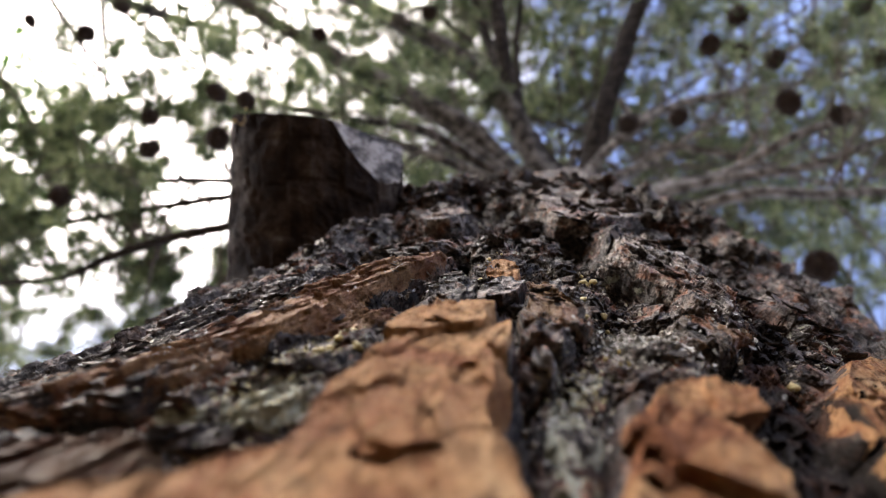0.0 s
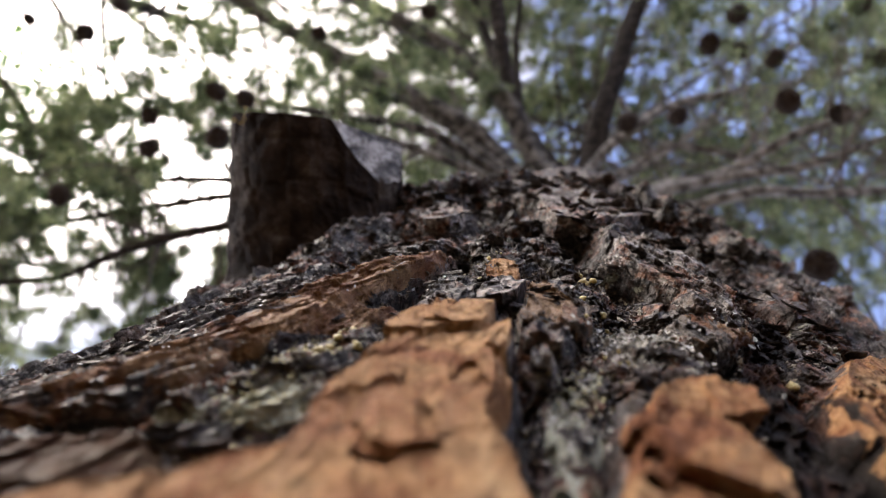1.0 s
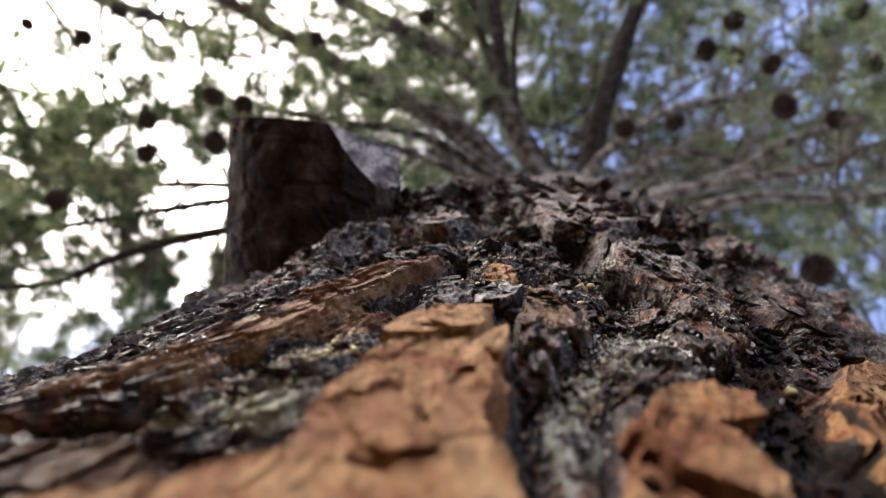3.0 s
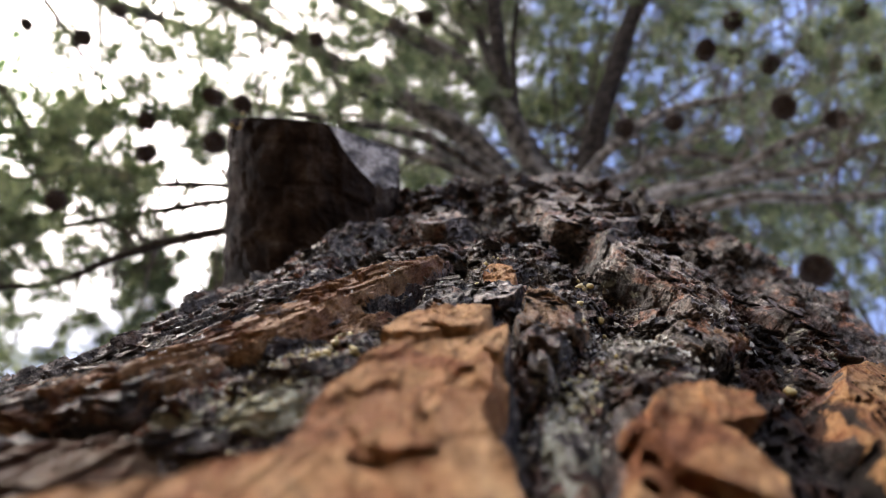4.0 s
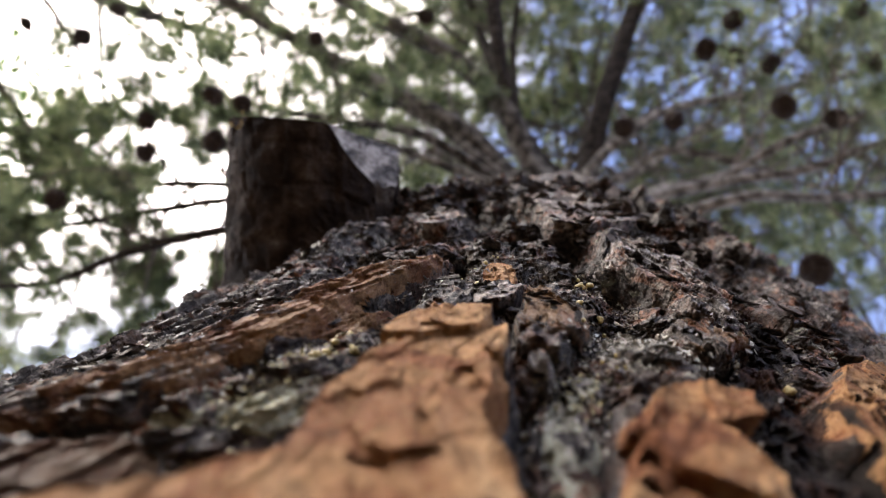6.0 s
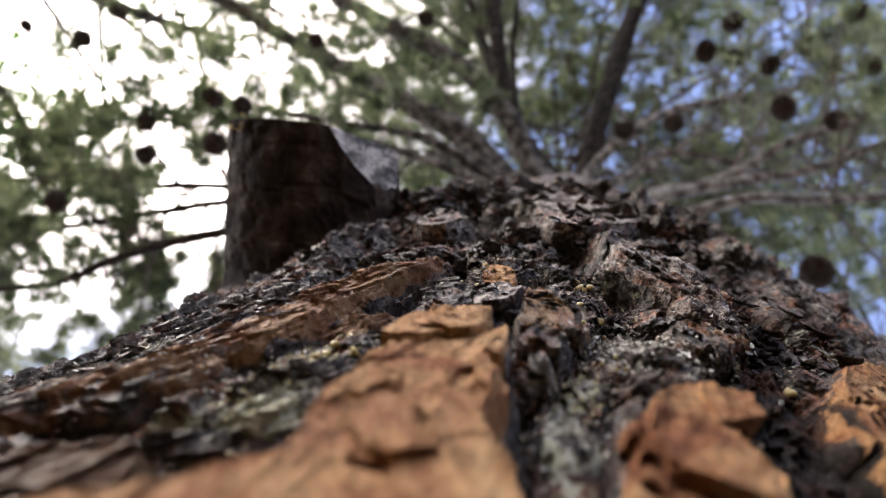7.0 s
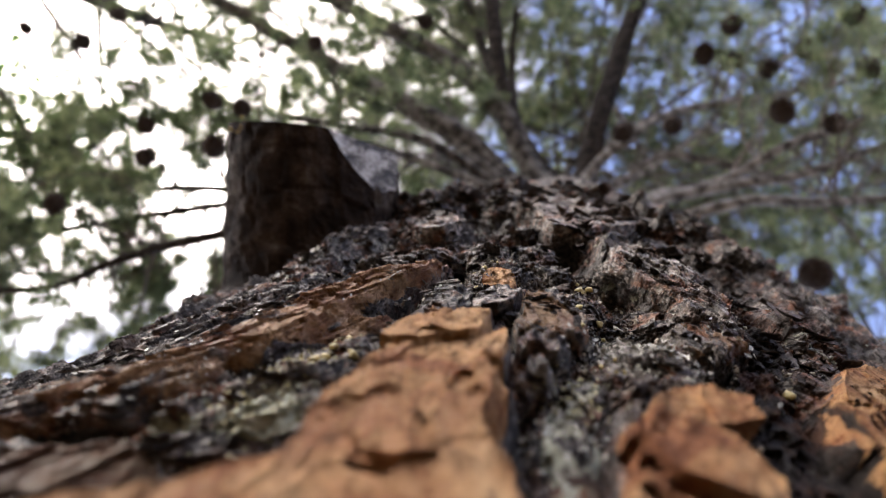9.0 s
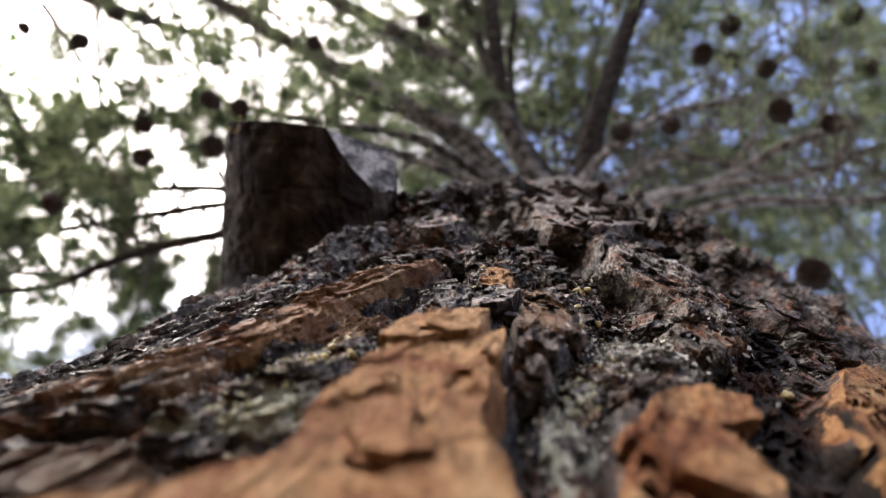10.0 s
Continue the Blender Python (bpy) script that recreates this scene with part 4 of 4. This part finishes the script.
# higher limbs all round the leader
for k in range(30):
    s = 4.6 + 0.13 * k
    turn = k * 2.4 + limb_rng.uniform(-0.3, 0.3)
    base = Vector((0.12 + 0.05 * (s - 4.6), -0.28 - 0.25 * (s - 4.6), ZC + s))
    out = Vector((math.sin(turn), math.cos(turn), 0))
    far = limb_rng.uniform(1.8, 3.2)
    limb([base, base + out * far * 0.35 + Vector((0, 0, 0.25)), base + out * far * 0.7 + Vector((0, 0, 0.6)), base + out * far + Vector((0, 0, 1.0))], 0.015, 0.008, 0.9, 0.2, 2 if out.x > 0.2 else 3)
limb([(0.59, -2.01, 7.00), (0.66, -2.3, 7.8), (0.6, -2.5, 9.0), (0.65, -2.7, 10.2)], 0.057, 0.02, mat=LIMB_BARK)

limb([(0.07, -0.135, 5.35), (0.05, -0.12, 6.6), (0.0, -0.10, 8.2), (0.02, -0.1, 10.2)], 0.08, 0.03, 0.5, 0.6, 2, mat=LIMB_BARK)
for k in range(18):
    s = 6.0 + 0.16 * k
    turn = k * 2.4 + 0.9
    base = Vector((0.03, -0.11, ZC + s))
    out = Vector((math.sin(turn), math.cos(turn), 0))
    far = limb_rng.uniform(1.4, 2.8)
    limb([base, base + out * far * 0.35 + Vector((0, 0, 0.25)), base + out * far * 0.7 + Vector((0, 0, 0.6)), base + out * far + Vector((0, 0, 1.0))], 0.014, 0.007, 0.8, 0.12, 6)

# leafy boughs close behind the fork
kept_state = limb_rng.getstate()
for line in ([(0.05, -0.24, 6.70), (0.22, -0.54, 7.30), (0.46, -0.94, 7.90), (0.69, -1.34, 8.50)],
             [(0.05, -0.24, 6.90), (0.32, -0.50, 7.30), (0.58, -0.71, 7.80), (0.98, -0.90, 8.30)],
             [(0.05, -0.20, 7.50), (0.10, -0.50, 8.10), (0.18, -0.95, 8.90), (0.30, -1.40, 9.60)]):
    limb(line, 0.014, 0.007, 0.55, 0.25, 2)
# thin half-bare boughs on the sunless side
for z, x, y in ((7.2, 2.6, -1.5), (7.5, 2.9, -0.6), (8.0, 3.2, -1.2), (7.0, 2.4, -0.1)):
    limb([(0.05, -0.12, z - 0.8), (0.35 * x, 0.35 * y, z - 0.2), (0.7 * x, 0.7 * y, z + 0.3), (x, y, z + 0.7)], 0.016, 0.007, 0.75, 0.2, 2)
limb_rng.setstate(kept_state)


def needle_crown(name, tufts, blades, length, width, mat, seed):
    """A crown of needle tufts: each a brush of thin blades."""
    r = np.random.default_rng(seed)
    c = np.array([tuple(p) for p, w in tufts])
    w = np.array([tuple(w) for p, w in tufts])
    c, w = np.repeat(c, blades, 0), np.repeat(w, blades, 0)
    n = len(c)
    d = w * 0.7 + r.normal(0, 0.75, (n, 3))
    d /= np.linalg.norm(d, axis=1)[:, None]
    x = np.cross(d, r.normal(0, 1, (n, 3)))
    x /= np.linalg.norm(x, axis=1)[:, None]
    c = c + r.normal(0, 0.022, (n, 3))
    l = length * r.uniform(0.6, 1.15, n)[:, None]
    v = np.stack([c - x * width, c + x * width, c + d * l], 1).reshape(-1, 3)
    return mesh_of(name, v, np.arange(3 * n).reshape(-1, 3), mat)


tagged(part("crown", needle_crown("crown", TUFTS, 24, 0.085, 0.0036, NEEDLES, 3), tree, "grey-green pine needles in loose brushes"), kind="stuff")


# ---- cones ----
def cone_mesh():
    vs, fs = [], []
    rings, per = 9, 9
    for i in range(rings):
        t = (i + 0.5) / rings
        z, r = 0.045 - 0.09 * t, 0.040 * math.sin(math.pi * min(0.97, 0.12 + 0.86 * t)) ** 0.7
        for j in range(per):
            a = 2 * math.pi * (j + 0.5 * (i % 2)) / per
            o, s, d = Vector((math.cos(a), math.sin(a), 0)), Vector((-math.sin(a), math.cos(a), 0)), Vector((0, 0, -1))
            k = len(vs)
            w = 0.42 * 2 * math.pi * r / per + 0.002
            c = o * r + Vector((0, 0, z))
            vs += [c + d * 0.012 + o * 0.004, c + s * w, c - d * 0.010 - o * 0.008, c - s * w, c + o * 0.007 + d * 0.002, c - o * r * 0.9]
            fs += [(k, k + 1, k + 4), (k + 1, k + 2, k + 4), (k + 2, k + 3, k + 4), (k + 3, k, k + 4), (k, k + 5, k + 1), (k + 1, k + 5, k + 2), (k + 2, k + 5, k + 3), (k + 3, k + 5, k)]
    return mesh_of("cone", np.array([tuple(v) for v in vs]), np.array(fs), CONE)


CONE_ME = cone_mesh()
CONES = [
    (-1.86, -0.33, 4.18),
    (-1.76, -0.19, 4.02),
    (-1.54, -0.46, 4.18),
    (-1.40, -0.26, 3.94),
    (-1.36, -0.43, 4.10),
    (-1.25, -0.81, 4.66),
    (-0.77, -1.00, 4.98),
    (-2.67, -0.78, 4.82),
    (-2.56, -0.96, 4.98),
    (-3.16, -0.86, 4.98),
    (0.84, -0.56, 4.18),
    (1.04, -0.89, 4.66),
    (1.25, -0.79, 4.50),
    (0.78, -0.85, 4.82),
    (0.94, -0.82, 4.82),
    (0.46, -0.49, 4.34),
    (0.26, -0.45, 4.34),
    (0.82, -1.08, 5.14),
    (0.81, -0.01, 3.54),
    (0.82, 0.11, 3.38),
    (1.34, -1.12, 4.98),
    (0.67, -0.90, 4.98),
    (-2.13, 0.04, 3.94),
    (1.09, -0.54, 4.34),
]
for k, at in enumerate(CONES):
    ob = part("cone", CONE_ME, tree, "dark round closed pine cone")
    ob.matrix_basis = pose(*at, limb_rng.uniform(-60, 60), limb_rng.uniform(-60, 60), limb_rng.uniform(0, 360)) @ Matrix.Scale(limb_rng.uniform(0.85, 1.2), 4)


# ---- neighbours ----
def neighbour_pine(x, y, tall, seed, blades=22):
    global TUFTS
    TUFTS = []
    r = random.Random(seed)
    t = new("pine_tree")
    t.location = (0, 0, 0)
    tagged(t, "slender pine with thin grey-green crown behind the old pine", "tree", "pines behind")
    v, f, line = tube([(x, y, -0.05), (x + 0.1, y, tall * 0.4), (x - 0.05, y + 0.1, tall * 0.75), (x, y, tall)], 0.16, 0.03, 12, 0.15, seed)
    part("trunk", mesh_of("trunk", *joined([(v, f)]), LIMB_BARK, True), t)
    for k in range(26):
        z = tall * (0.45 + 0.54 * k / 26)
        a = k * 2.4 + r.uniform(-0.4, 0.4)
        far = r.uniform(1.4, 2.6) * (1.15 - 0.6 * k / 26)
        o = Vector((math.sin(a), math.cos(a), 0))
        b = Vector((x, y, z))
        limb([b, b + o * far * 0.5 + Vector((0, 0, 0.2)), b + o * far + Vector((0, 0, 0.55))], 0.028, 0.010, 0.8, 0.15, 2, t)
    tagged(part("crown", needle_crown("crown", TUFTS, blades, 0.090, 0.0042, NEEDLES, seed), t, "grey-green pine needles"), kind="stuff")


neighbour_pine(3.3, 1.3, 12, 21, 30)
neighbour_pine(-5.6, 3.2, 11, 24, 10)
neighbour_pine(-4.3, -1.6, 10, 25, 9)
neighbour_pine(-5.9, 0.9, 9.0, 26, 9)
neighbour_pine(-2.4, -3.3, 12, 27, 16)
neighbour_pine(4.4, -2.0, 11, 28, 32)


def broadleaf_tree(x, y):
    t = new("broadleaf_tree")
    tagged(t, "young broad-leaved tree with fresh green leaves beside the pine", "tree")
    r = np.random.default_rng(8)
    v, f, line = tube([(x, y, -0.05), (x + 0.1, y + 0.05, 2.5), (x + 0.4, y, 4.6), (x + 0.55, y - 0.05, 7.2)], 0.09, 0.02, 10, 0.15, 4)
    part("trunk", mesh_of("trunk", *joined([(v, f)]), LIMB_BARK, True), t)
    centres = []
    for k in range(16):
        z = 5.5 + 0.1 * k
        a = k * 2.4
        b = Vector((x + 0.5, y, z))
        o = Vector((math.sin(a), math.cos(a), 0.25))
        e = b + o * float(r.uniform(0.35, 0.75))
        v, f, _ = tube([b, (b + e) / 2 + Vector((0, 0, 0.06)), e], 0.018, 0.005, 6)
        part("limb", mesh_of("limb", *joined([(v, f)]), TWIG_BARK, True), t)
        centres += [b.lerp(e, q) for q in (0.45, 0.7, 0.9, 1.05)]
    c = np.repeat(np.array([tuple(q) for q in centres]), 26, 0)
    n = len(c)
    c = c + r.normal(0, 0.19, (n, 3))
    d = r.normal(0, 1, (n, 3))
    d /= np.linalg.norm(d, axis=1)[:, None]
    s = np.cross(d, r.normal(0, 1, (n, 3)))
    s /= np.linalg.norm(s, axis=1)[:, None]
    l = r.uniform(0.05, 0.09, n)[:, None]
    v = np.stack([c, c + d * l * 0.5 + s * l * 0.3, c + d * l, c + d * l * 0.5 - s * l * 0.3], 1).reshape(-1, 3)
    tagged(part("crown", mesh_of("crown", v, np.arange(4 * n).reshape(-1, 4), LEAVES), t, "fresh green leaves"), kind="stuff")


broadleaf_tree(-4.85, -0.2)

# ---- ground ----
gx, gy = np.meshgrid(np.concatenate([np.linspace(-900, -20, 20), np.linspace(-18, 18, 90), np.linspace(20, 900, 20)]),
                     np.concatenate([np.linspace(-900, -20, 20), np.linspace(-18, 18, 90), np.linspace(20, 900, 20)]), indexing="ij")
gz = 0.03 * layered(gx / 1.7, gy / 1.7, 91, 3) * (np.hypot(gx, gy) > 0.6)
ground = new("ground", mesh_of("ground", np.stack([gx, gy, gz], -1).reshape(-1, 3), grid_faces(*gx.shape), LITTER, True))
tagged(ground, "brown forest floor covered with dry pine needles", "ground", kind="structure")


def motions():
    """Nothing but the held camera moves."""


motions()
